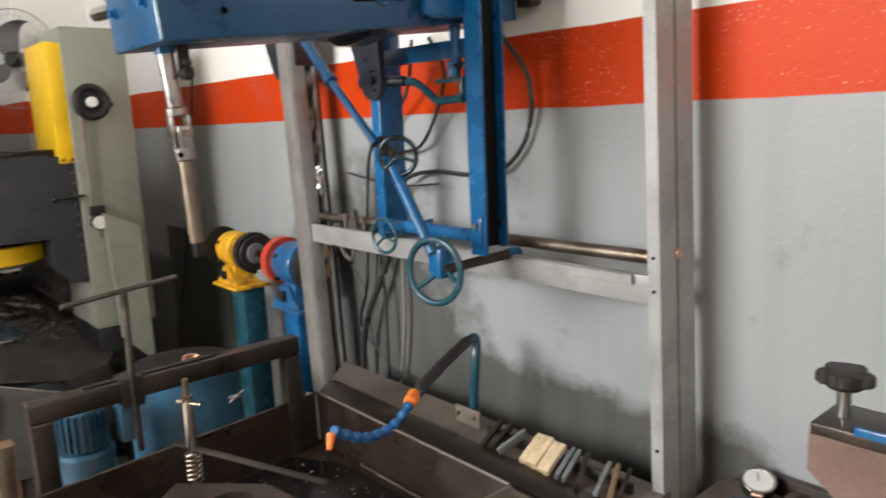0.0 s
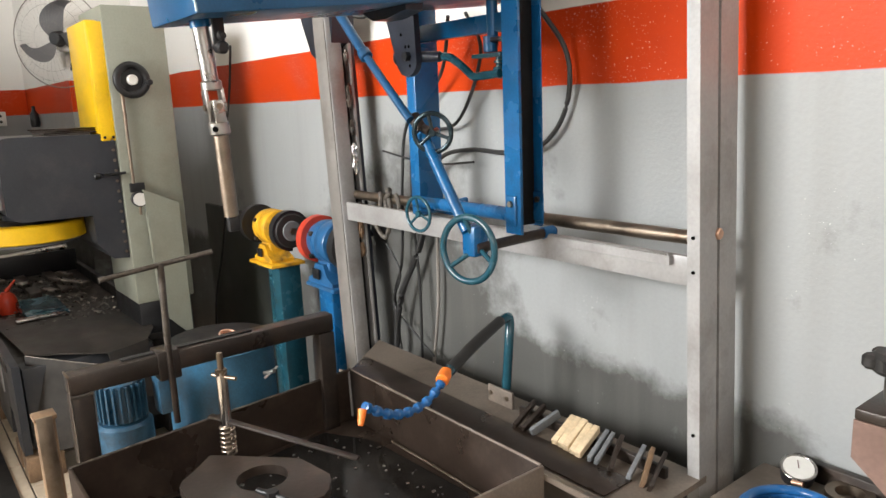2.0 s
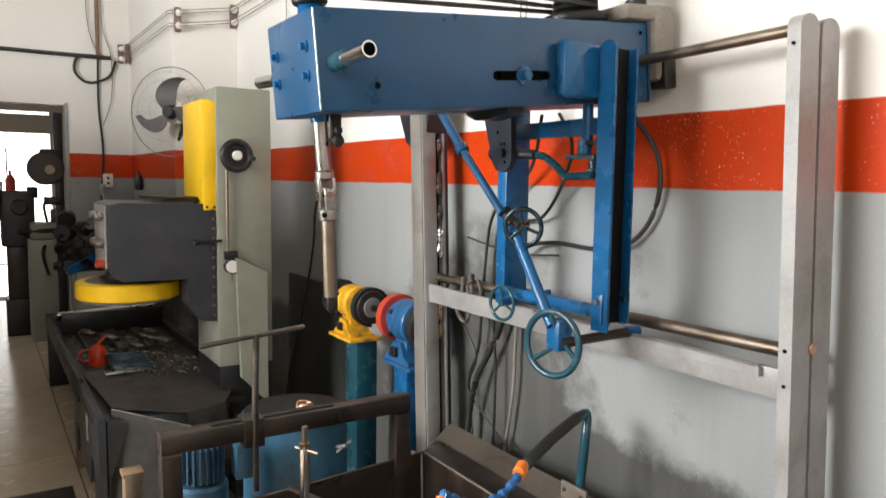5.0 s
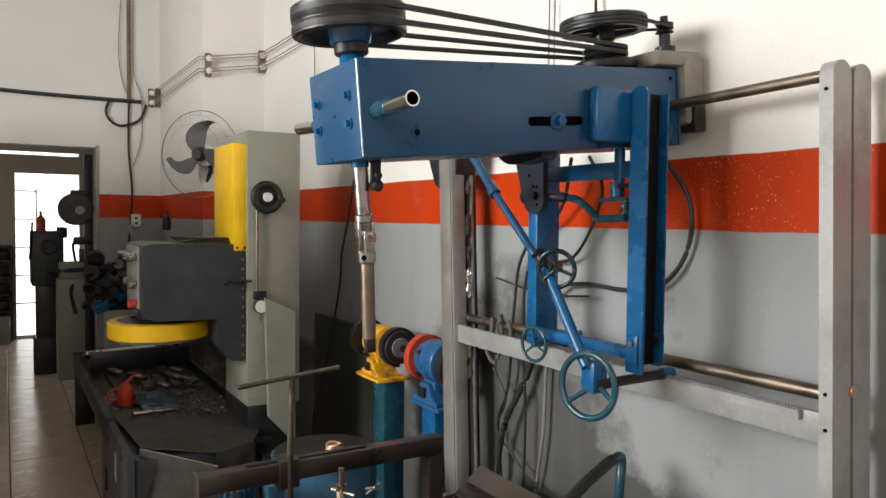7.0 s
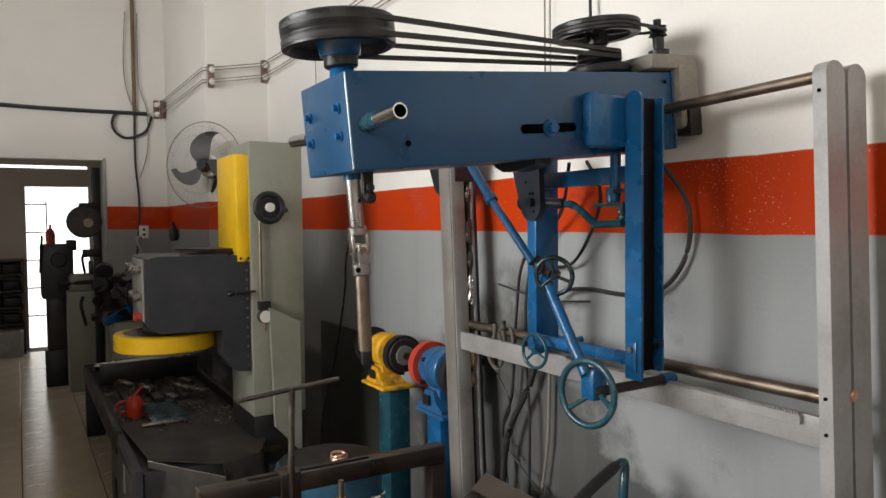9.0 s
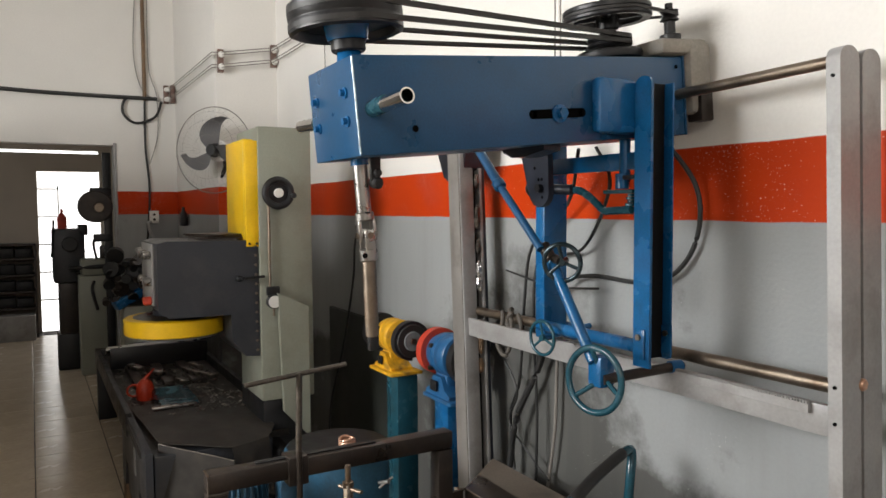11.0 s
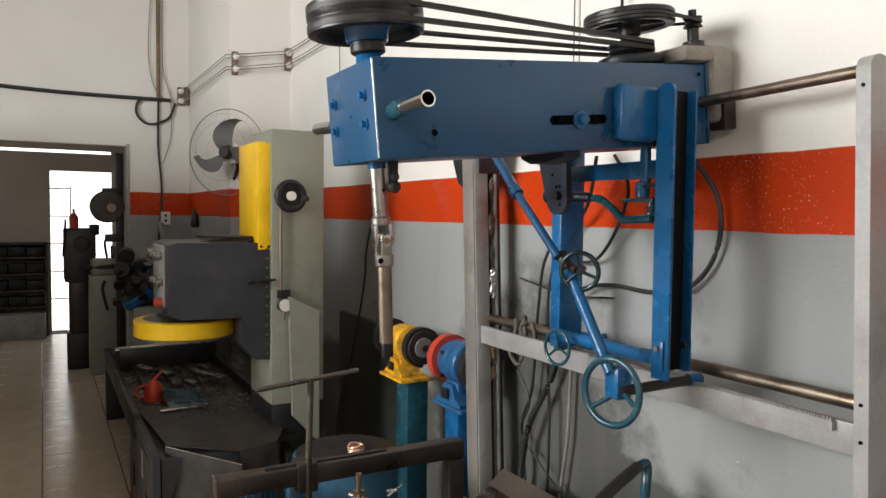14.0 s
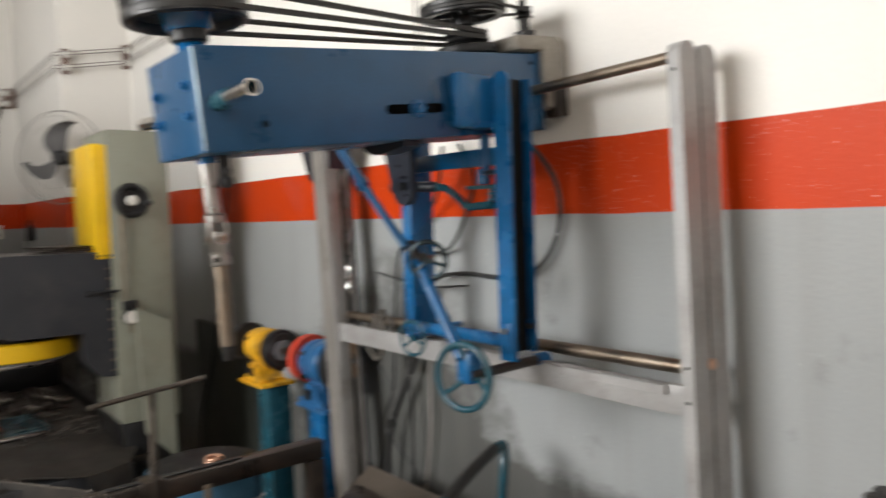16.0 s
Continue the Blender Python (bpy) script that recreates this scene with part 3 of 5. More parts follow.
def belt(za, xa, ya, ra, zb, xb, yb, rb_, name="belt", r=0.006):
    """A closed V-belt round two wheels on the arm."""
    d = Vector((xb - xa, yb - ya))
    L = d.length
    ux, uy = d.x / L, d.y / L
    phi = math.acos((ra - rb_) / L)
    base = math.atan2(uy, ux)
    pts = []
    for i in range(17):
        t = base + phi + (2 * math.pi - 2 * phi) * i / 16
        pts.append((xa + ra * math.cos(t), ya + ra * math.sin(t), za))
    for i in range(13):
        t = base - phi + 2 * phi * i / 12
        pts.append((xb + rb_ * math.cos(t), yb + rb_ * math.sin(t), zb))
    pts.append(pts[0])
    bm = bmesh.new()
    rings = []
    for i in range(len(pts) - 1):
        p, q = Vector(pts[i - 1 if i else len(pts) - 2]), Vector(pts[i + 1])
        tng = (q - p).normalized()
        nrm = Vector((tng.y, -tng.x, 0)).normalized()
        c = Vector(pts[i])
        rings.append([bm.verts.new(AM @ (c + nrm * a * r + Vector((0, 0, b * r)))) for a, b in ((-1, -0.5), (1, -0.75), (1, 0.75), (-1, 0.5))])
    for a, c in zip(rings, rings[1:] + rings[:1]):
        for k in range(4):
            j = (k + 1) % 4
            bm.faces.new((a[k], a[j], c[j], c[k]))
    return part(name, bm, BLACK, hm, "black rubber V-belt")


belt(0.272, SX, SY, 0.114, 0.245, RX, RY, 0.053, r=0.007)
belt(0.305, SX, SY, 0.114, 0.259, RX, RY, 0.053, r=0.007)
MX, MY = -0.02, 0.885
belt(0.318, RX, RY, 0.108, 0.302, MX, MY, 0.018, r=0.005)
GREYM = mat("dusty_grey_cast", (0.25, 0.23, 0.2), 0.6, vary=0.2, scale=12, bump=0.1)
mo = part("motor", B(-0.2, 0.02, 0.91, 0.99, 0.05, 0.235, 0.018, AM), GREYM, hm, "dusty grey electric motor")
part("motor_cover", B(-0.22, 0.015, 0.82, 0.985, 0.2, 0.24, 0.014, AM), GREYM, mo)
part("motor_pulley", arm_lathe([(0, 0.24), (0.026, 0.24), (0.026, 0.252), (0.014, 0.256), (0.014, 0.285), (0.024, 0.288), (0.016, 0.3), (0.024, 0.312), (0.01, 0.315), (0.01, 0.33), (0, 0.33)], MX, MY, 24), IRON, mo)
part("terminal_box", B(-0.02, 0.03, 0.93, 0.975, 0.03, 0.12, 0.006, AM), DARK, mo)

# drive shaft with its universal joint, square to the arm
SM = Matrix.Translation(av(SX, SY, 0)) @ Matrix.Rotation(AT, 4, "X")
S = SM.translation


def dn(x, y, z):
    return SM @ Vector((x, y, -z))


ds = part("drive_shaft", C(dn(0, 0, -0.01), dn(0, 0, 0.125), 0.0165, bevel=0.002), CHROME, hm, "bright steel spindle shaft")
part("collar", C(dn(0, 0, -0.004), dn(0, 0, 0.014), 0.02), BLUE, ds)
uj = part("universal_joint", C(dn(0, 0, 0.118), dn(0, 0, 0.138), 0.021, bevel=0.003), CHROME, hm)
for s in (-1, 1):
    part("fork_arm", B(-0.012, 0.012, s * 0.017 - 0.004, s * 0.017 + 0.004, -0.183, -0.135, 0.003, SM), CHROME, uj)
    part("fork_arm", B(s * 0.017 - 0.004, s * 0.017 + 0.004, -0.012, 0.012, -0.203, -0.157, 0.003, SM), CHROME, uj)
part("cross_pin", C(dn(0, -0.024, 0.17), dn(0, 0.024, 0.17), 0.007), STEEL, uj)
part("cross_pin", C(dn(-0.024, 0, 0.17), dn(0.024, 0, 0.17), 0.007), STEEL, uj)
part("lower_collar", C(dn(0, 0, 0.2), dn(0, 0, 0.228), 0.021, bevel=0.003), CHROME, uj)
part("set_screw", C(dn(0.015, -0.014, 0.214), dn(0.0165, -0.0155, 0.214), 0.006), VOID, uj)
LM = SM @ Matrix.Translation((0, 0, -0.225)) @ Matrix.Rotation(radians(-3.2), 4, "X")
ls = part("lower_shaft", C(LM @ Vector((0, 0, 0)), LM @ Vector((0, 0, -0.175)), 0.0155, bevel=0.002), STEEL, hm, "worn brownish steel shaft")
part("bayonet_tip", B(-0.004, 0.012, -0.012, 0.012, -0.205, -0.17, 0.003, LM), IRON, ls)
hk = part("hook_plate", B(S.x + 0.02, S.x + 0.028, S.y + 0.015, S.y + 0.04, 1.595, 1.66, 0.003), IRON, hm)
part("hook_pin", C((S.x + 0.008, S.y + 0.03, 1.615), (S.x + 0.038, S.y + 0.03, 1.615), 0.009, bevel=0.003), IRON, hk)
part("hook_pin", C((S.x + 0.008, S.y + 0.03, 1.595), (S.x + 0.038, S.y + 0.03, 1.592), 0.013, bevel=0.004), IRON, hk)


def handwheel(c, axis, R, r, spokes, material, hub_len=0.03, dish=0.004, turn=100):
    """A rim on spokes with a hub."""
    w = part("handwheel", torus(bmesh.new(), c, axis, R, r), material, hm, "glossy three-spoke handwheel")
    f = Matrix.Translation(c) @ frame_of(axis)
    for k in range(spokes):
        a = math.radians(turn) + 2 * math.pi * k / spokes
        part("spoke", C(f @ Vector((0, 0, -dish)), f @ Vector((R * math.cos(a), R * math.sin(a), 0)), r * 0.75, seg=10), material, w)
    part("hub", C(f @ Vector((0, 0, -hub_len - dish)), f @ Vector((0, 0, 0.01 - dish)), R * 0.2, bevel=0.002), material, w)
    return w


w1, w2, w3 = Vector((-1.21, -0.4, 1.392)), Vector((-1.055, -0.425, 1.115)), Vector((-1.425, -0.3, 1.15))
WHEELM = mat("greasy_wheel_steel", (0.03, 0.05, 0.06), 0.22, 0.6, vary=0.3, scale=18)
handwheel(w1, (0.55, -0.8, -0.12), 0.049, 0.0065, 3, WHEELM)
handwheel(w2, (0.2, -1, 0.05), 0.079, 0.0085, 3, TEAL, 0.02, 0.04)
handwheel(w3, (0.1, -1, 0), 0.05, 0.005, 3, TEAL)
rd = part("feed_rod", C((-1.61, -0.42, 1.74), (-1.475, -0.42, 1.605), 0.014), SHADEBLUE, hm)
part("collar", C((-1.483, -0.42, 1.613), (-1.463, -0.42, 1.593), 0.0185, bevel=0.003), SHADEBLUE, rd)
part("shank", C((-1.475, -0.42, 1.605), (-1.275, -0.42, 1.425), 0.0112), SHADEBLUE, rd)
part("knuckle", C((-1.29, -0.4, 1.435), (-1.255, -0.4, 1.395), 0.017, bevel=0.003), DARK, rd)
part("joint_link", C((-1.265, -0.395, 1.405), (-1.22, -0.398, 1.394), 0.012), DARK, rd)
rd = part("lift_rod", C((-1.27, -0.395, 1.405), (-1.075, -0.41, 1.155), 0.0145), BLUE, hm)
part("rod_foot", B(-1.1, -1.05, -0.41, -0.36, 1.09, 1.17, 0.01), BLUE, rd)
part("pinion_shaft", C((-1.055, -0.4, 1.113), (-1.03, -0.15, 1.125), 0.013), DARK, hm)
part("pinion", C((-1.034, -0.19, 1.124), (-1.03, -0.155, 1.125), 0.016, seg=16), BLUE, hm)
part("lock_shaft", C(w3, (-1.42, -0.12, 1.172), 0.009), BLUE, hm)
# shift lever under the crossbar, with its latch
part("shift_lever", hose(bmesh.new(), [(-1.325, -0.33, 1.586), (-1.29, -0.3, 1.585), (-1.25, -0.3, 1.579), (-1.206, -0.3, 1.556), (-1.165, -0.3, 1.529), (-1.14, -0.3, 1.527), (-1.062, -0.3, 1.53)], 0.0105), TEAL, hm)
part("lever_sleeve", C((-1.345, -0.335, 1.588), (-1.285, -0.303, 1.585), 0.0145, bevel=0.003), NAVY, hm)
lk = part("latch", C((-1.116, -0.28, 1.583), (-1.116, -0.28, 1.622), 0.018, bevel=0.002), BLUE, hm)
part("latch_plate", B(-1.172, -1.066, -0.296, -0.264, 1.571, 1.581, 0.002), TEAL, lk)
part("guide_plate", B(-1.1, -1.058, -0.296, -0.27, 1.607, 1.617, 0.002), NAVY, lk)
part("spring_pin", C((-1.118, -0.27, 1.6), (-1.118, -0.27, 1.735), 0.014), BLUE, lk)
for z, r in ((1.528, 0.012), (1.539, 0.015), (1.547, 0.009), (1.555, 0.013), (1.563, 0.009)):
    part("stop_washer", C((-1.076, -0.288, z), (-1.076, -0.288, z + 0.007), r, bevel=0.001), TEAL, lk)
part("stop_screw", C((-1.076, -0.288, 1.518), (-1.076, -0.288, 1.572), 0.006), STEEL, lk)
lug = part("lug_plate", prism(bmesh.new(), [(-0.115, 0.115), (0.03, 0.125), (0.036, -0.02), (0.03, -0.035), (0.014, -0.05), (-0.01, -0.055), (-0.034, -0.048), (-0.05, -0.03), (-0.06, 0.0), (-0.078, 0.05), (-0.095, 0.1)], Matrix.Translation((-1.357, -0.34, 1.592)) @ Matrix.Rotation(radians(90), 4, "X"), 0.018), NAVY, hm, "greasy dark lug plate")
part("lug_bolt", C((-1.357, -0.358, 1.59), (-1.357, -0.372, 1.59), 0.013, seg=6), IRON, lug)
for x, z in ((-1.385, 1.648), (-1.367, 1.615), (-1.352, 1.615), (-1.35, 1.565)):
    part("lug_hole", C((x, -0.3575, z), (x, -0.359, z), 0.0045, seg=10), VOID, lug)
part("ball_knob", lathe(bmesh.new(), [(0, -0.03), (0.014, -0.027), (0.024, -0.016), (0.027, 0), (0.024, 0.016), (0.014, 0.027), (0, 0.03)], (-1.435, -0.32, 1.592), (1, -0.3, 0), 24), NAVY, lug)
part("post_bracket", prism(bmesh.new(), [(-2.325, 1.86), (-2.05, 1.86), (-2.08, 1.69), (-2.2, 1.64), (-2.235, 1.66), (-2.285, 1.76)], Matrix.Translation((0, -0.08, 0)) @ Matrix.Rotation(radians(90), 4, "X"), 0.09), NAVY, hm, "dark bracket at the top of the upright")
part("post_ring", torus(bmesh.new(), (-1.98, -0.1, 1.83), (0.6, -0.8, 0), 0.06, 0.008), BLACK, hm)
part("swing_bracket", prism(bmesh.new(), [(-1.335, 1.715), (-1.12, 1.715), (-1.12, 1.675), (-1.2, 1.663), (-1.255, 1.664), (-1.29, 1.678), (-1.31, 1.7)], Matrix.Translation((0, -0.48, 0)) @ Matrix.Rotation(radians(90), 4, "X"), 0.05), NAVY, hm)
# crumpled foil and rag pushed into the slot of the far upright
def crumple(name, at, size, seed, material, label):
    bm = bmesh.new()
    bmesh.ops.create_icosphere(bm, subdivisions=3, radius=1)
    r_ = random.Random(seed)
    for v in bm.verts:
        v.co *= r_.uniform(0.7, 1.15)
        v.co = Vector((v.co.x * size[0], v.co.y * size[1], v.co.z * size[2])) + Vector(at)
    return part(name, bm, material, ul, label)


crumple("foil_wad", (-2.056, -0.118, 1.3), (0.014, 0.013, 0.032), 3, FOIL, "crumpled silver foil")
crumple("foil_wad", (-2.054, -0.118, 1.245), (0.012, 0.012, 0.03), 5, FOIL, "crumpled silver foil")
crumple("foil_wad", (-2.068, -0.118, 1.5), (0.009, 0.012, 0.05), 6, DULL, "dull torn foil strip")
crumple("foil_wad", (-2.074, -0.118, 1.64), (0.008, 0.01, 0.03), 9, DULL, "dull torn foil strip")
crumple("foil_wad", (-2.062, -0.118, 1.39), (0.008, 0.011, 0.03), 11, DULL, "dull torn foil strip")
crumple("rag", (-2.048, -0.118, 1.02), (0.013, 0.012, 0.05), 8, WOOD, "brown rag end")
crumple("rag", (-2.046, -0.118, 0.93), (0.01, 0.012, 0.03), 14, WOOD, "brown rag end")

# tank, ledge and work plate
FLAT = Matrix.Translation((0, 0, 0.5))
tk = part("tank", prism(bmesh.new(), [(-1.49, -1.27), (-0.77, -1.27), (-0.77, -0.48), (-1.575, -0.48)], FLAT, 0.02), TRAY, hm, "rust-stained sheet steel coolant tank")
part("tank_wall", prism(bmesh.new(), [(-1.5, -1.28), (-1.492, -1.28), (-1.577, -0.47), (-1.585, -0.47)], FLAT, 0.175), TRAY, tk)
# end wall coloured paler than the others because light falls on it
part("tank_wall", B(-0.775, -0.767, -1.28, -0.47, 0.50, 0.675, 0.002), LEDGE, tk, "end sheet in paler brown, the light on it painted in")
part("tank_wall", B(-1.577, -0.775, -0.478, -0.47, 0.50, 0.675, 0.002), TRAY, tk)
part("tank_wall", B(-1.49, -0.775, -1.28, -1.272, 0.50, 0.675, 0.002), TRAY, tk)
OIL = mat("oil_film", (0.012, 0.011, 0.01), 0.12, vary=0.4, scale=9, bump=0.1, bscale=35)
part("oil_film", prism(bmesh.new(), [(-1.46, -1.2), (-1.1, -1.24), (-0.86, -1.1), (-0.82, -0.62), (-1.0, -0.5), (-1.4, -0.52), (-1.54, -0.6), (-1.5, -0.9)], Matrix.Translation((0, 0, 0.5201)), 0.003), OIL, tk, "black oily coolant sludge")
rng = random.Random(7)
bm = bmesh.new()
for i in range(150):
    s = rng.uniform(0.002, 0.006)
    box(bm, -s, s, -s * 0.5, s * 0.5, -0.001, 0.001, 0, pose(rng.uniform(-1.5, -0.8), rng.uniform(-1.2, -0.5), 0.5245, rng.uniform(-20, 20), 0, rng.uniform(0, 180)))
tagged(part("metal_chips", bm, CHROME, tk), kind="stuff")
part("weld_seam", hose(bmesh.new(), [(-1.57, -0.482, 0.53), (-1.574, -0.481, 0.6), (-1.578, -0.482, 0.672)], 0.004), GREYP, tk)
part("red_rag", B(-0.95, -0.86, -0.53, -0.5, 0.523, 0.54, 0.006), REDP, tk, "red plastic scrap")
for x in (-1.5, -0.85):
    for y in (-1.25, -0.55):
        part("leg", B(x - 0.03, x + 0.03, y - 0.03, y + 0.03, 0, 0.5, 0.004), DARK, tk)
lp = Matrix.Translation((-1.84, 0, 0)) @ Matrix(((0, 0, 1, 0), (1, 0, 0, 0), (0, 1, 0, 0), (0, 0, 0, 1)))


def skewed(bm):
    """Cuts the far end of a ledge piece at a slant."""
    for v in bm.verts:
        if v.co.x < -1.5:
            v.co.x += (-0.233 - v.co.y) * 0.77
    return bm


part("ledge", skewed(prism(bmesh.new(), [(-0.47, 0.655), (-0.47, 0.64), (-0.4, 0.6), (-0.165, 0.605), (-0.165, 0.62), (-0.4, 0.615)], lp, 1.28)), LEDGE, hm, "brown folded steel ledge")
part("oil_band", skewed(B(-1.83, -0.66, -0.398, -0.3, 0.6175, 0.6215, 0.001)), TRAY, hm, "oily dark band along the ledge")
part("rim_edge", C((-1.575, -0.474, 0.676), (-0.775, -0.474, 0.676), 0.0035, seg=8), LEDGE, tk, "pale strip along the sheet edge")
part("rim_edge", C((-1.496, -1.276, 0.676), (-1.58, -0.474, 0.676), 0.0035, seg=8), DULL, tk, "pale strip along the sheet edge")
part("floor_weld", C((-1.35, -0.486, 0.526), (-0.79, -0.486, 0.526), 0.004, seg=8), STEEL, tk, "bright weld line")
part("apron", B(-1.88, -0.6, -0.18, -0.17, 0.02, 0.6), TRAY, hm)
part("foot_rail", B(-2.02, -0.57, -0.2, -0.05, 0.0, 0.03), DARK, hm)
PL = [(-1.336, -1.005), (-1.174, -0.854), (-1.055, -0.839), (-0.992, -0.884), (-1.0, -1.03), (-1.13, -1.12), (-1.25, -1.11), (-1.289, -1.058)]
wp = part("work_plate", prism(bmesh.new(), PL, Matrix.Translation((0, 0, 0.652)), 0.022, (-1.152, -0.958, 0.056)), DARK, hm, "chamfered steel plate with a round bore")
for x, y in ((-1.27, -0.99), (-1.03, -0.9), (-1.05, -1.03)):
    part("pillar", C((x, y, 0.52), (x, y, 0.652), 0.02), DARK, wp)
po = part("clamp_post", C((-1.31, -0.968, 0.74), (-1.31, -0.968, 0.88), 0.0125, bevel=0.002), POLISH, hm, "bright steel clamp post with spring")
part("screw", C((-1.31, -0.968, 0.674), (-1.31, -0.968, 0.925), 0.007), STEEL, po)
part("nut", C((-1.31, -0.968, 0.872), (-1.31, -0.968, 0.885), 0.014, seg=6), STEEL, po)
part("pin", C((-1.335, -0.98, 0.868), (-1.27, -0.95, 0.868), 0.005), STEEL, po)
part("spring", hose(bmesh.new(), [(-1.31 + 0.016 * math.cos(a), -0.968 + 0.016 * math.sin(a), 0.676 + 0.07 * i / 60) for i, a in enumerate([i * 0.63 for i in range(61)])], 0.003, 6, 2), STEEL, po)
part("clamp_bar", B(-0.05, 0.36, -0.009, 0.009, 0, 0.006, 0.002, Matrix.Translation((-1.31, -0.968, 0.755)) @ Matrix.Rotation(radians(27), 4, "Z") @ Matrix.Rotation(radians(5), 4, "Y")), DARK, hm)
part("plate_screw", cyl(C((-1.04, -0.985, 0.674), (-1.04, -0.985, 0.7), 0.013, seg=6), (-1.08, -1.0, 0.69), (-0.98, -0.96, 0.69), 0.006), IRON, hm)

# clamping frame of square tube with its T-handle
fr = part("clamp_frame", B(-1.6, -1.55, -1.245, -0.535, 0.822, 0.874, 0.006), DARK, hm, "dark welded square-tube frame")
part("frame_leg", B(-1.6, -1.55, -1.245, -1.195, 0.42, 0.82, 0.005), DARK, fr)
part("frame_leg", B(-1.6, -1.55, -0.585, -0.535, 0.42, 0.82, 0.005), DARK, fr)
part("worn_edge", C((-1.551, -1.244, 0.44), (-1.551, -1.244, 0.868), 0.0022, seg=8), DULL, fr, "bare worn tube edge")
part("worn_edge", C((-1.596, -1.2442, 0.872), (-1.552, -1.2442, 0.872), 0.003, seg=8), STEEL, fr, "bare worn tube edge")
part("weld_bead", hose(bmesh.new(), [(-1.548, -1.245, 0.822), (-1.547, -1.22, 0.82), (-1.548, -1.196, 0.822)], 0.004), DULL, fr)
part("slide_block", B(-1.608, -1.542, -1.04, -0.985, 0.805, 0.882, 0.004), DARK, fr)
part("slot_strip", B(-1.585, -1.565, -1.12, -0.78, 0.874, 0.879, 0.001), IRON, fr)
th = part("t_handle", C((-1.545, -1.012, 0.885), (-1.545, -1.006, 1.108), 0.0085), DULL, fr)
part("handle_bar", C((-1.545, -1.15, 1.09), (-1.545, -0.875, 1.115), 0.0065), DULL, th)
part("screw_tail", C((-1.54, -1.012, 0.69), (-1.54, -1.012, 0.9), 0.008), DARK, th)

# coolant line
cl = part("coolant_bracket", B(-1.21, -1.11, -0.24, -0.232, 0.622, 0.672, 0.002), LEDGE, hm)
for x in (-1.195, -1.13):
    part("bolt", C((x, -0.24, 0.65), (x, -0.246, 0.65), 0.006, seg=6), STEEL, cl)
part("riser", hose(bmesh.new(), [(-1.165, -0.21, 0.66), (-1.17, -0.19, 0.8), (-1.182, -0.175, 0.852), (-1.178, -0.2, 0.862), (-1.12, -0.36, 0.842), (-1.035, -0.525, 0.826)], 0.0135, 12), TEAL, cl)
part("grip", hose(bmesh.new(), [(-1.172, -0.22, 0.862), (-1.12, -0.36, 0.842), (-1.05, -0.5, 0.828)], 0.0155, 12), BLACK, cl)
part("hose_adapter", C((-1.045, -0.515, 0.828), (-1.02, -0.55, 0.822), 0.016, bevel=0.003), ORANGE, cl, "orange plastic adapter")
lpts = smooth_path([(-1.02, -0.55, 0.82), (-1.005, -0.6, 0.795), (-0.995, -0.66, 0.788), (-0.985, -0.72, 0.802), (-0.98, -0.775, 0.835), (-0.978, -0.792, 0.845)], 4)
for a, c in zip(lpts[:-1:2], lpts[2::2]):
    L = (c - a).length
    part("hose_segment", lathe(bmesh.new(), [(0, 0), (0.0065, 0), (0.0115, 0.003), (0.0118, L * 0.45), (0.0075, L * 0.6), (0.0065, L), (0, L)], a, c - a, 14), LOCBLUE, cl, "blue segmented coolant hose")
part("nozzle", C((-0.978, -0.795, 0.84), (-0.966, -0.81, 0.812), 0.01, 0.006), ORANGE, cl, "orange plastic nozzle")
# ---- loose things on and round the machine ----
def bar(name, m, lx, ly, lz, material, label, group="honing stones on the ledge"):
    return solo(name, B(-lx / 2, lx / 2, -ly / 2, ly / 2, 0, lz, 0.0015, m), material, label, "honing stone", group)


def on_ledge(x, y, z, turn, lean=0.0, rise=22):
    return Matrix.Translation((x, y, z + 0.017)) @ Matrix.Rotation(radians(turn), 4, "Z") @ Matrix.Rotation(radians(rise), 4, "X") @ Matrix.Rotation(radians(lean), 4, "Y")


for x, turn, lean, material, label, ly in (
        (-1.04, 8, 28, DARK, "dark worn honing stone holder leaning on the ledge", 0.125), (-1.005, 4, 24, DARK, "dark worn honing stone holder leaning on the ledge", 0.12),
        (-0.96, -14, 12, STONE, "grey honing stone lying on the ledge", 0.115), (-0.79, 10, 20, STONE, "grey honing stone lying on the ledge", 0.12),
        (-0.772, 12, 24, STONE, "grey honing stone lying on the ledge", 0.12), (-0.742, 22, 32, DARK, "dark worn honing stone holder leaning on the ledge", 0.13),
        (-0.68, 14, 20, STONE, "dark worn honing stone holder leaning on the ledge", 0.12), (-0.652, 24, 26, WOOD, "rusty honing stone holder leaning on the ledge", 0.13), (-0.625, 16, 26, DARK, "dark worn honing stone holder leaning on the ledge", 0.13)):
    bar("honing_stone", on_ledge(x, -0.262, 0.617, turn, lean * 0.8), 0.0105, ly * 0.8, 0.024, material, label)
for i in range(5):
    bar("honing_stone", on_ledge(-0.9 + i * 0.0205, -0.258 - i * 0.002, 0.62, 8 + (i % 2) * 3, 8), 0.0165, 0.096, 0.018 + 0.003 * (i % 3), PAPER, "tan honing stone in a row of five on the ledge")
part("stone_rest", B(-1.08, -0.615, -0.243, -0.228, 0.612, 0.644, 0.002), DARK, hm)

ROPE = mat("dirty_rope", (0.1, 0.088, 0.075), 0.8, vary=0.3, scale=60, bump=0.4, bscale=250)
rp = thing("rope_loop", (-1.85, -0.125, 1.01), "frayed grey rope looped over the guide rod", "rope")
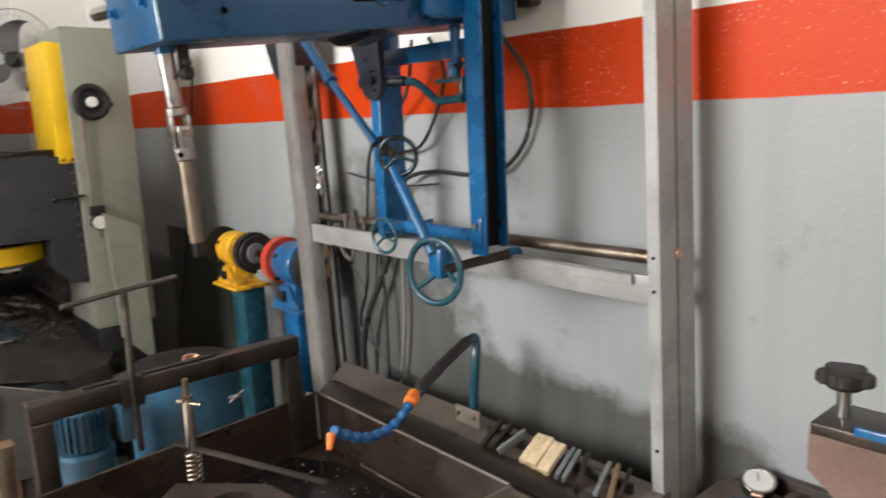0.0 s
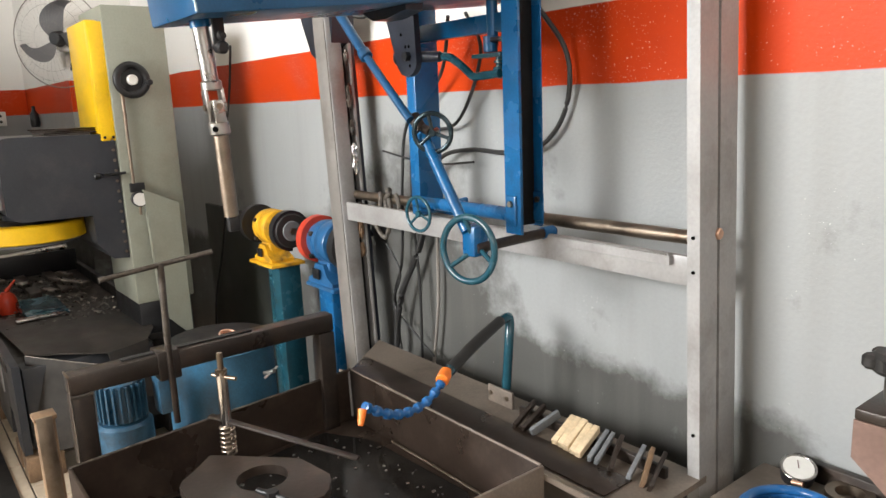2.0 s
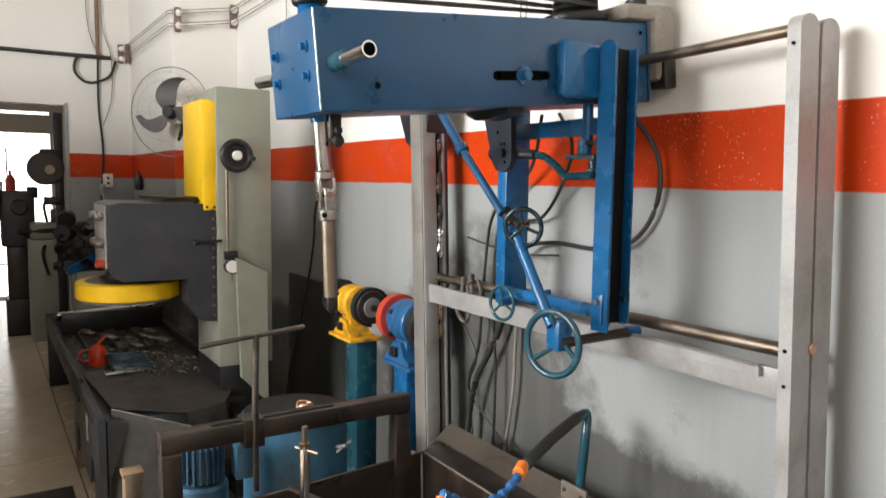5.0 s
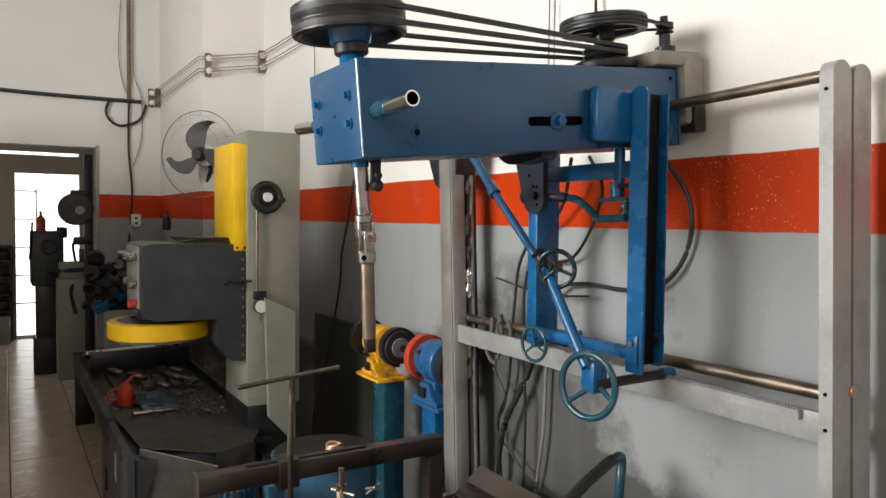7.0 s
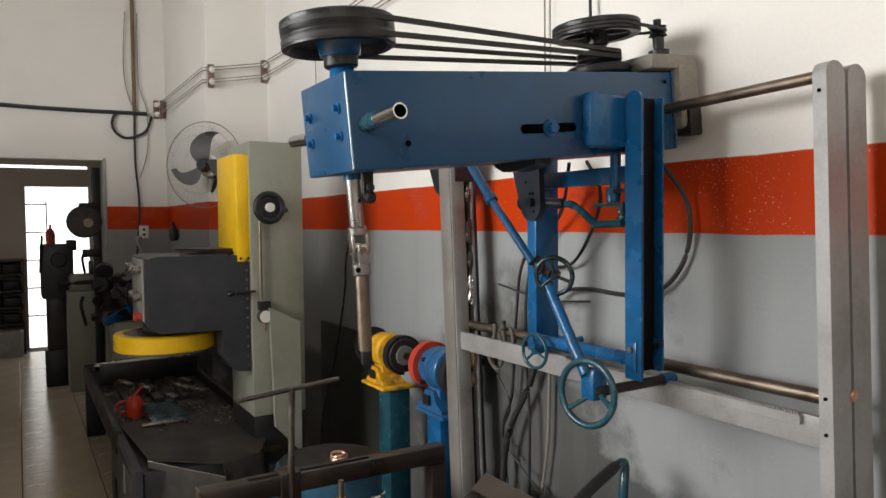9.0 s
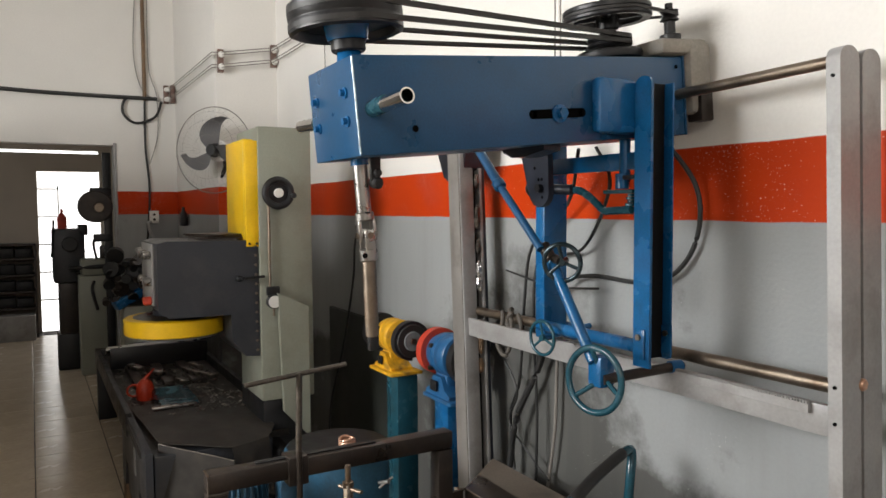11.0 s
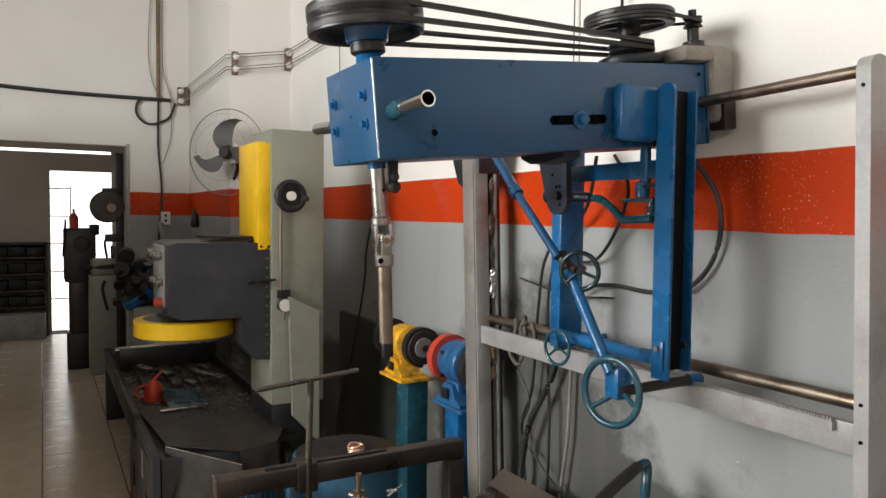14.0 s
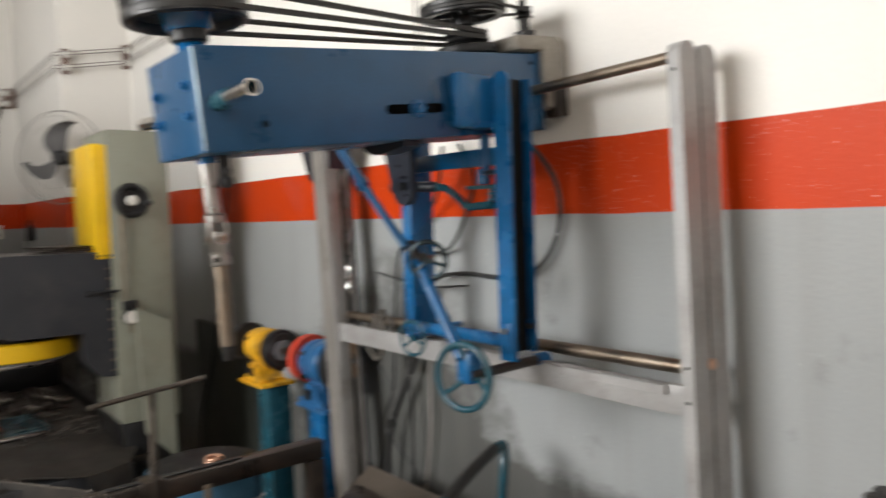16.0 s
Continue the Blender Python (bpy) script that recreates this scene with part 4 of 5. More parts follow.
part("loop", hose(bmesh.new(), [(-1.86, -0.145, 1.165), (-1.845, -0.155, 1.13), (-1.87, -0.16, 1.05), (-1.83, -0.15, 1.01), (-1.8, -0.145, 1.1), (-1.82, -0.14, 1.168), (-1.85, -0.11, 1.165), (-1.87, -0.12, 1.1)], 0.008), ROPE, rp)
part("strand", hose(bmesh.new(), [(-1.79, -0.15, 1.168), (-1.82, -0.152, 1.14), (-1.78, -0.155, 1.09), (-1.74, -0.15, 1.12), (-1.77, -0.14, 1.165)], 0.007), ROPE, rp)


def cable(label, pts, r, material=CABLE, name="cable", group="cables behind the machine"):
    return solo(name, hose(bmesh.new(), pts, r), material, label, "cable", group)


cable("black cable looping down the wall behind the carriage", [(-1.16, -0.06, 1.7), (-1.1, -0.03, 1.6), (-1.085, -0.025, 1.5), (-1.12, -0.025, 1.4), (-1.2, -0.03, 1.33), (-1.33, -0.03, 1.31), (-1.5, -0.03, 1.315), (-1.62, -0.05, 1.29), (-1.7, -0.06, 1.2)], 0.007)
cable("thin black wire sticking out past the post", [(-1.45, -0.06, 1.28), (-1.7, -0.05, 1.265), (-1.97, -0.05, 1.3)], 0.0035)
cable("black cable hanging behind the rack beam", [(-1.5, -0.1, 1.72), (-1.6, -0.06, 1.55), (-1.82, -0.04, 1.4), (-1.87, -0.04, 1.2), (-1.9, -0.04, 0.9), (-1.96, -0.04, 0.75), (-1.92, -0.05, 0.55)], 0.006)
cable("black cable hanging behind the rack beam", [(-1.42, -0.1, 1.72), (-1.38, -0.08, 1.6), (-1.55, -0.04, 1.4), (-1.78, -0.04, 1.35), (-1.8, -0.05, 1.1), (-1.78, -0.05, 0.8), (-1.78, -0.06, 0.4)], 0.0055)
cable("black cable hanging behind the rack beam", [(-1.72, -0.04, 1.12), (-1.78, -0.05, 0.95), (-1.88, -0.06, 0.78), (-1.93, -0.06, 0.6), (-1.95, -0.06, 0.3)], 0.012, group="")
cable("black cable curling down to the ledge", [(-1.98, -0.05, 0.95), (-1.9, -0.05, 0.85), (-1.95, -0.05, 0.72), (-1.8, -0.05, 0.62), (-1.7, -0.06, 0.58)], 0.004)
cable("thin wire hanging from the ceiling", [(-1.72, -0.02, 5.6), (-1.72, -0.02, 1.9)], 0.003, WIRE, "wire", "")
cable("thin wire hanging from the ceiling", [(-1.69, -0.02, 5.6), (-1.69, -0.02, 1.9)], 0.002, WIRE, "wire", "")
cable("black cable dropping from the ceiling to the motor", [(-1.48, -0.03, 5.6), (-1.48, -0.03, 2.4), (-1.42, -0.06, 2.1), (-1.3, -0.1, 1.95)], 0.005, CABLE, "cable", "")
cable("thin wire hanging from the ceiling", [(-3.95, -0.02, 2.66), (-3.94, -0.02, 2.3), (-3.93, -0.02, 2.0)], 0.003, WIRE, "wire", "")

# pump and blue coolant drum behind the clamping frame
pm = thing("coolant_pump", (-2.08, -1.02, 0.0), "blue finned coolant pump motor on a blue base", "pump")
bm = C((-2.08, -1.02, 0.52), (-2.08, -1.02, 0.655), 0.06, bevel=0.008)
mt = part("motor", bm, PUMPBLUE, pm)
for k in range(22):
    a = 2 * math.pi * k / 22
    part("fin", B(0.055, 0.074, -0.003, 0.003, 0.53, 0.645, 0, Matrix.Translation((-2.08, -1.02, 0)) @ Matrix.Rotation(a, 4, "Z")), PUMPBLUE, mt)
part("base", C((-2.08, -1.02, 0.0), (-2.08, -1.02, 0.52), 0.085, bevel=0.01), PUMPBLUE, pm)
part("terminal_box", B(-2.06, -1.99, -0.93, -0.87, 0.53, 0.65, 0.008), PUMPBLUE, pm)
dr_ = thing("coolant_drum", (-2.22, -0.64, 0.0), "light blue steel coolant drum with a clamp", "drum")
part("body", lathe(bmesh.new(), [(0, 0), (0.19, 0), (0.195, 0.02), (0.19, 0.05), (0.19, 0.3), (0.197, 0.32), (0.19, 0.34), (0.19, 0.63), (0.197, 0.65), (0.185, 0.66), (0, 0.65)], (-2.22, -0.64, 0), seg=40), SKYBLUE, dr_)
part("clamp", cyl(C((-2.03, -0.56, 0.56), (-1.99, -0.54, 0.575), 0.008), (-2.01, -0.57, 0.55), (-2.0, -0.52, 0.585), 0.005), CHROME, dr_)
part("lid", C((-2.22, -0.64, 0.648), (-2.22, -0.64, 0.664), 0.188, bevel=0.003), IRON, dr_, "oily black lid")
bm = bmesh.new()
r_ = random.Random(12)
for i in range(7):
    a = 0.9 * i
    pts = [(-2.18 + (0.026 + 0.004 * math.sin(3 * t + i)) * math.cos(t + a), -0.62 + 0.028 * math.sin(t + a), 0.67 + 0.003 * i + 0.004 * math.sin(2 * t + i)) for t in (j * 0.5 for j in range(13))]
    hose(bm, pts, 0.0045, 6, 2)
solo("copper_coil", bm, COPPER, "small tangled coil of pinkish copper on the drum lid", "coil")
ps = thing("stand_post", (-1.77, -1.285, 0.0), "worn rusty square post with pale top edge", "post")
part("post", B(-1.8, -1.755, -1.3, -1.255, 0, 0.705, 0.004), WOOD, ps)
part("metal_strip", B(-1.753, -1.747, -1.3, -1.262, 0.2, 0.718, 0.002), STEEL, ps)
part("top_cap", B(-1.805, -1.75, -1.305, -1.25, 0.705, 0.718, 0.003), WOOD, ps)
solo("rubber_mat", B(-3.55, -2.4, -1.9, -1.27, 0.0, 0.008, 0.002), BLACK, "black dirty rubber mat on the tiles", "mat")

# bench grinders on pedestals
def grinder(x, y, z, body, guard, stand, label, hid, size=0.86, ext=0.0, wr=0.066, near=0.0, ped=0.02):
    g = thing("bench_grinder", (x, y, 0.0), label, "bench grinder", "bench grinders on pedestals")
    def small(bm):
        bmesh.ops.scale(bm, vec=(size, size, size), space=Matrix.Translation((-x, -y, -z)), verts=bm.verts)
        return bm

    part("motor", small(lathe(bmesh.new(), [(0, -0.088), (0.022, -0.086), (0.045, -0.076), (0.062, -0.058), (0.071, -0.034), (0.074, -0.008), (0.074, 0.012), (0.0725, 0.014), (0.0725, 0.018), (0.074, 0.02), (0.074, 0.066), (0.07, 0.073), (0.05, 0.08), (0.024, 0.084), (0.02, 0.11), (0, 0.11)], (x, y, z), (1, 0, 0), 36)), body, g)
    for s in (-1, 1):
        e = ext / size if s > 0 else near
        w = part("grinding_wheel", small(C((x + e + s * 0.13, y, z), (x + e + s * 0.155, y, z), wr if s > 0 else 0.066, bevel=0.004, seg=36)), BLACK, g)
        part("nut", small(C((x + e + s * 0.155, y, z), (x + e + s * 0.17, y, z), 0.014, seg=6)), STEEL, w)
        part("flange", small(C((x + e + s * 0.148, y, z), (x + e + s * 0.16, y, z), 0.041, bevel=0.003)), STONE, w, "pale dusty wheel flange")
        gd = bmesh.new()
        n = 24
        rings = []
        for i in range(n + 1):
            a = radians(20) + radians(250) * i / n
            rings.append([gd.verts.new((x + e + s * dx, y + rr * math.cos(a), z + rr * math.sin(a))) for dx, rr in ((0.115, 0.04), (0.115, 0.082), (0.15, 0.082), (0.15, 0.07))])
        for a, c in zip(rings, rings[1:]):
            for k in range(3):
                gd.faces.new((a[k], a[k + 1], c[k + 1], c[k]))
        part("wheel_guard", small(gd), guard if s == hid else IRON, g)
    if ext:
        part("shaft", C((x, y, z), (x + 0.14 + ext, y + 0.03, z), 0.014), STEEL, g)
    part("foot", small(prism(bmesh.new(), [(-0.075, 0), (0.09, 0), (0.09, 0.012), (0.055, 0.03), (0.035, 0.07), (-0.02, 0.07), (-0.04, 0.03), (-0.075, 0.012)], Matrix.Translation((x, y + 0.045, z - 0.14)) @ Matrix.Rotation(radians(90), 4, "X"), 0.1)), body, g)
    part("switch_plate", small(B(x - 0.02, x + 0.02, y - 0.068, y - 0.06, z - 0.12, z - 0.085, 0.002)), IRON, g)
    for dx, dz in ((-0.012, 0.034), (-0.02, -0.044)):
        part("cover_slot", small(B(x + dx - 0.008, x + dx + 0.01, y - 0.0725, y - 0.056, z + dz - 0.007, z + dz + 0.007, 0.002)), DARK, g)
    part("neck", small(B(x - 0.035, x + 0.05, y - 0.04, y + 0.045, z - 0.13, z - 0.055, 0.012)), body, g)
    part("top_plate", B(x - 0.09, x + 0.14, y - 0.08, y + 0.075, z - 0.145 * size - 0.008, z - 0.14 * size, 0.002), body, g)
    part("pedestal", B(x + ped, x + ped + 0.11, y - 0.045, y + 0.055, 0.012, z - 0.145 * size - 0.008, 0.004), stand, g)
    part("base_plate", B(x - 0.15, x + 0.15, y - 0.14, y + 0.14, 0, 0.012), stand, g)
    return g


grinder(-2.65, -0.2, 0.966, DIRTYYEL, IRON, TEAL, "yellow double-wheel bench grinder on a teal steel pedestal", 1, 1.04, 0.03, 0.07)
grinder(-2.3, -0.11, 0.93, GBLUE, REDP, BLUE, "blue bench grinder with red guard on a blue pedestal", -1, 1.2, 0.001, 0.07, 0.055, -0.05)
solo("dark_board", B(-3.83, -3.02, -0.06, -0.035, 0.0, 0.95, 0.004), mat("blackened_board", (0.022, 0.025, 0.02), 0.6, vary=0.3, scale=5), "blackened board standing against the wall", "board")

cable("black cable hanging over the blackened board", [(-3.27, -0.05, 1.78), (-3.32, -0.06, 1.55), (-3.385, -0.075, 1.33), (-3.4, -0.075, 1.2), (-3.46, -0.075, 1.016), (-3.6, -0.075, 0.7), (-3.786, -0.075, 0.361), (-3.82, -0.08, 0.02)], 0.006, CABLE, "cable", "")
cable("thin grey pipe standing against the wall", [(-1.69, -0.03, 1.04), (-1.695, -0.03, 0.908), (-1.704, -0.03, 0.748), (-1.744, -0.03, 0.535)], 0.006, WIRE, "pipe", "")

# ---- surface grinder with the column and low table ----
sg = thing("surface_grinder", (-3.6, -0.8, 0.0), "grey-green surface grinder with slate head, yellow guards and low table", "machine")
col = part("column", B(-3.49, -3.1, -0.676, -0.417, 0.62, 1.925, 0.008), SAGE, sg)
# plinth and added block are black to paint the dark gap beside the cover
part("plinth", B(-3.52, -3.11, -0.67, -0.43, 0.0, 0.62, 0.01), IRON, col, "plinth coloured black for the shade under the column")
part("oil_sump", B(-3.4, -2.9, -0.66, -0.6, 0.05, 0.44, 0.006), SHADEBLACK, col)
part("pipe", C((-2.98, -0.62, 0.36), (-2.86, -0.5, 0.365), 0.007), WIRE, col)
part("slide_cover", prism(bmesh.new(), [(-0.605, 1.14), (-0.458, 1.068), (-0.458, 0.43), (-0.585, 0.57)], Matrix.Translation((-3.08, 0, 0)) @ Matrix(((0, 0, 1, 0), (1, 0, 0, 0), (0, 1, 0, 0), (0, 0, 0, 1))), 0.03), SAGE, col, "pale folded cover plate")
part("way_rod", C((-3.085, -0.634, 1.12), (-3.085, -0.634, 1.6), 0.007), STEEL, col)
hw = part("column_handwheel", torus(bmesh.new(), (-3.05, -0.597, 1.612), (1, 0, 0), 0.062, 0.016), IRON, sg, "black handwheel with pale hub")
part("web", C((-3.062, -0.597, 1.612), (-3.05, -0.597, 1.612), 0.05), IRON, hw)
part("hub", C((-3.08, -0.597, 1.612), (-3.03, -0.597, 1.612), 0.022, bevel=0.003), DIAL, hw)
part("knob", C((-3.04, -0.535, 1.6), (-3.0, -0.535, 1.6), 0.012, bevel=0.003), IRON, hw)
dl = part("dial_indicator", C((-3.09, -0.621, 1.1), (-3.06, -0.621, 1.1), 0.034, bevel=0.004), IRON, sg)
part("face", C((-3.062, -0.621, 1.1), (-3.056, -0.621, 1.1), 0.029), DIAL, dl)
part("stem", C((-3.075, -0.621, 1.03), (-3.075, -0.621, 1.07), 0.006), STEEL, dl)
part("mount", B(-3.1, -3.075, -0.65, -0.59, 1.13, 1.17, 0.003), IRON, dl)
hd = part("head", prism(bmesh.new(), [(-0.68, 1.39), (-1.085, 1.395), (-1.13, 1.385), (-1.13, 1.085), (-1.085, 1.05), (-0.81, 1.045), (-0.805, 0.92), (-0.745, 0.845), (-0.68, 0.84)], Matrix.Translation((-3.6, 0, 0)) @ Matrix(((0, 0, 1, 0), (1, 0, 0, 0), (0, 1, 0, 0), (0, 0, 0, 1))), 0.485), SLATE, sg, "slate grey grinding head")
for i in range(12):
    part("screw", C((-3.117, -0.692, 0.87 + i * 0.045), (-3.112, -0.692, 0.87 + i * 0.045), 0.007, seg=8), STEEL, hd)
part("panel", B(-3.55, -3.2, -1.138, -1.131, 1.1, 1.38, 0.002), GREYP, hd)
for x, z, material in ((-3.25, 1.33, CHROME), (-3.4, 1.33, CHROME), (-3.25, 1.21, CHROME), (-3.4, 1.21, CHROME), (-3.25, 1.12, REDP)):
    part("knob", C((x, -1.138, z), (x, -1.175, z), 0.02, bevel=0.005), material, hd)
part("lock_lever", cyl(C((-3.115, -0.75, 1.215), (-3.06, -0.75, 1.215), 0.007), (-3.085, -0.775, 1.215), (-3.085, -0.66, 1.22), 0.006), IRON, hd)
part("lock_knob", C((-3.085, -0.79, 1.215), (-3.085, -0.765, 1.215), 0.014, bevel=0.004), IRON, hd)
bg = part("belt_guard", B(-3.5, -3.16, -0.73, -0.68, 1.372, 1.868, 0.006), YELLOW, sg, "bright yellow folded belt guard")
part("edge_strip", B(-3.158, -3.112, -0.735, -0.668, 1.36, 1.858, 0.004), YELLOW, bg)
for y in (-0.72, -0.685):
    part("screw", C((-3.112, y, 1.375), (-3.108, y, 1.375), 0.006), IRON, bg)
wg = part("wheel_guard", lathe(bmesh.new(), [(0.21, 0.945), (0.225, 0.945), (0.23, 0.95), (0.23, 1.018), (0.225, 1.023), (0.0, 1.03)], (-3.4, -1.015, 0), seg=56), YELLOW, sg, "yellow round wheel guard")
part("grinding_wheel", C((-3.4, -1.015, 0.93), (-3.4, -1.015, 0.96), 0.2, seg=40), STONE, wg)
part("spindle", C((-3.4, -1.015, 1.02), (-3.4, -1.015, 1.06), 0.1), SLATE, wg)
part("dust_cake", C((-3.4, -1.015, 1.025), (-3.4, -1.015, 1.034), 0.19, 0.16), DARK, wg)
tb = part("table", B(-5.55, -3.1, -1.225, -0.55, 0.44, 0.47, 0.004), COVER, sg, "oily black low table with raised rims")
part("rim", B(-5.55, -3.6, -1.23, -1.2, 0.4, 0.52, 0.006), IRON, tb)
part("rim", B(-5.55, -3.7, -0.57, -0.54, 0.4, 0.53, 0.004), IRON, tb)
part("rim", B(-5.58, -5.5, -1.23, -0.54, 0.4, 0.52, 0.006), IRON, tb)
part("guide_bar", C((-5.2, -1.19, 0.56), (-5.2, -0.58, 0.6), 0.025), DARK, tb)
part("splash_plate", B(-4.95, -4.92, -1.18, -0.56, 0.48, 0.62, 0.003), IRON, tb)
part("clamp_rail", C((-5.0, -1.2, 0.6), (-4.98, -0.6, 0.63), 0.02), CHROME, tb)
for i in range(3):
    part("t_slot_bar", B(-4.9, -4.3, -1.1 + i * 0.16, -1.04 + i * 0.16, 0.47, 0.5, 0.003), DARK, tb)
part("leg", B(-5.58, -5.5, -1.225, -1.1, 0.0, 0.44, 0.006), IRON, tb)
part("leg", B(-5.58, -5.5, -0.65, -0.54, 0.0, 0.44, 0.006), IRON, tb)
side = Matrix.Translation((0, -1.19, 0)) @ Matrix.Rotation(radians(90), 4, "X")
bs = part("base_side", prism(bmesh.new(), [(-3.9, 0.5), (-2.96, 0.5), (-2.96, 0.12), (-3.1, 0.12), (-3.13, 0.26), (-3.22, 0.26), (-3.26, 0.12), (-3.62, 0.12), (-3.65, 0.25), (-3.74, 0.25), (-3.78, 0.1), (-3.9, 0.1)], side, 0.03), SLATE, sg, "slate steel base with arched cut-outs")
part("base_core", B(-3.9, -3.0, -1.18, -0.66, 0.12, 0.47, 0.004), SLATE, bs)
part("label_plate", B(-3.36, -3.3, -1.224, -1.2205, 0.3, 0.42), GREYP, bs)
def creased_sheet(corners, faces, cuts, rough, seed):
    """Thin sheet metal over a few corners, folded along the faces' edges and slightly buckled."""
    bm = bmesh.new()
    vs = [bm.verts.new(c) for c in corners]
    for f in faces:
        bm.faces.new([vs[k] for k in f])
    bmesh.ops.triangulate(bm, faces=bm.faces)
    bmesh.ops.subdivide_edges(bm, edges=bm.edges, cuts=cuts, use_grid_fill=True)
    r_ = random.Random(seed)
    for v in bm.verts:
        v.co += Vector((r_.uniform(-1, 1), r_.uniform(-1, 1), r_.uniform(-1, 1))) * rough
    bmesh.ops.recalc_face_normals(bm, faces=bm.faces)
    bmesh.ops.solidify(bm, geom=bm.faces[:], thickness=0.004)
    return bm


cv = part("sheet_cover", creased_sheet([(-3.8, -1.19, 0.5), (-3.06, -1.15, 0.512), (-2.9, -0.87, 0.49), (-2.93, -0.7, 0.505), (-3.07, -0.63, 0.515), (-3.8, -0.61, 0.51), (-2.86, -0.84, 0.3), (-2.88, -0.68, 0.25), (-3.4, -0.9, 0.518)],
                                       [(0, 1, 8), (1, 2, 8), (2, 3, 8), (3, 4, 8), (4, 5, 8), (5, 0, 8), (2, 6, 7, 3)], 5, 0.0022, 5), COVER, sg, "sooty creased sheet-metal cover")
part("cover_flap", creased_sheet([(-3.06, -1.155, 0.508), (-2.85, -0.87, 0.445), (-2.82, -0.9, 0.15), (-2.98, -1.17, 0.1)], [(0, 1, 2, 3)], 5, 0.002, 8), COVER, cv, "bent rusty sheet flap")
part("flap_edge", C((-3.058, -1.156, 0.509), (-2.848, -0.871, 0.447), 0.003, seg=8), DULL, cv)
for x in (-3.83, -3.18, -3.0):
    solo("wood_block", B(x - 0.06, x + 0.05, -1.22, -1.08, 0.0, 0.105, 0.006), WOOD, "worn wooden block under the grinder base", "block", "wood blocks under the base")
SWARF = mat("dull_swarf", (0.2, 0.185, 0.165), 0.32, 0.8, vary=0.5, scale=30)
# chips and swarf on the table
bm = bmesh.new()
rng = random.Random(4)
for i in range(1700):
    x, y = rng.uniform(-5.3, -3.45), rng.uniform(-1.17, -0.63)
    if x > -3.8 and rng.random() > 0.25 + 1.6 * (y + 1.1):
        continue
    s = rng.choice((0.002, 0.003, 0.003, 0.005, 0.009))
    box(bm, -s, s, -s * 0.6, s * 0.6, -s * 0.25, s * 0.25, 0, pose(x, y, (0.476 if x < -3.79 else 0.519) + s * 0.3, rng.uniform(-30, 30), rng.uniform(-30, 30), rng.uniform(0, 180)))
solo("metal_swarf", bm, SWARF, "scattered bright metal swarf on the table", "swarf", kind="stuff")
for x, y, w, l in ((-4.55, -0.95, 0.14, 0.06), (-4.45, -0.75, 0.16, 0.05), (-4.75, -1.05, 0.13, 0.05), (-4.3, -0.68, 0.12, 0.06), (-4.2, -0.85, 0.1, 0.05), (-4.62, -0.7, 0.12, 0.04)):
    solo("steel_offcut", B(-w / 2, w / 2, -l / 2, l / 2, 0, 0.03, 0.006, pose(x, y, 0.5, 0, 4, 25)), SWARF, "dull steel offcut lying on the table", "offcut", "steel offcuts on the table")
oc = thing("oil_can", (-4.08, -1.1, 0.5), "red oil can with spout and handle", "oil can")
part("body", lathe(bmesh.new(), [(0, 0.47), (0.046, 0.47), (0.048, 0.48), (0.048, 0.54), (0.038, 0.565), (0.02, 0.585), (0, 0.585)], (-4.05, -1.08, 0), seg=28), REDCAN, oc, "red painted can")
part("spout", C((-4.05, -1.08, 0.585), (-4.05, -1.03, 0.64), 0.012, 0.004), REDCAN, oc)
part("handle", torus(bmesh.new(), (-4.06, -1.14, 0.525), (1, 0, 0), 0.032, 0.006), REDCAN, oc)
tr = thing("blue_tray", (-3.85, -0.97, 0.5), "teal blue parts tray with a pale bar on its edge", "tray")
part("tray", B(-4.05, -3.66, -1.05, -0.86, 0.49, 0.527, 0.006), TEAL, tr)
part("tray_floor", B(-4.02, -3.69, -1.02, -0.89, 0.525, 0.531), TEAL, tr)
solo("steel_rule", B(-3.66, -3.615, -1.1, -0.88, 0.514, 0.524, 0.002), CHROME, "bright steel bar lying on the cover", "bar")
for i in range(4):
    solo("paper_sheet", B(-0.15, 0.15, -0.11, 0.11, 0, 0.006, 0, pose(-3.35, -0.83 + 0.01 * i, 1.391 + i * 0.0075, 0, 0, 12 * i - 15)), DARK, "dirty flat gasket sheet piled on the grinding head", "sheet", "gasket sheets on the head")

# ---- wall fan, sockets, conduits ----
fan = thing("wall_fan", (-5.0, -0.44, 1.95), "grey three-blade wall fan in a thin wire cage", "fan")
FC, FN = Vector((-4.88, -0.492, 1.947)), Vector((0.7, -0.71, 0.0)).normalized()
FM = Matrix.Translation(FC) @ frame_of(FN)
FANM = mat("fan_blade_plastic", (0.12, 0.12, 0.125), 0.4, vary=0.08)
for k in range(3):
    a0 = radians(108) + 2 * math.pi * k / 3
    bm = bmesh.new()
    rows = []
    for i in range(13):
        t = i / 12
        r = 0.03 + 0.215 * t
        w = 0.03 + 0.034 * math.sin(math.pi * min(1, t * 1.05)) - 0.022 * t ** 4
        a = a0 - 0.75 * t ** 2.4
        rows.append([bm.verts.new(FM @ Vector((r * math.cos(a) - s * w * math.sin(a), r * math.sin(a) + s * w * math.cos(a), s * 0.03 + d))) for s, d in ((-1, 0), (1, 0), (1, 0.003), (-1, 0.003))])
    for p, q in zip(rows, rows[1:]):
        for j in range(4):
            bm.faces.new((p[j], p[(j + 1) % 4], q[(j + 1) % 4], q[j]))
    bm.faces.new(rows[0][::-1])
    bm.faces.new(rows[-1])
    part("blade", bm, FANM, fan)
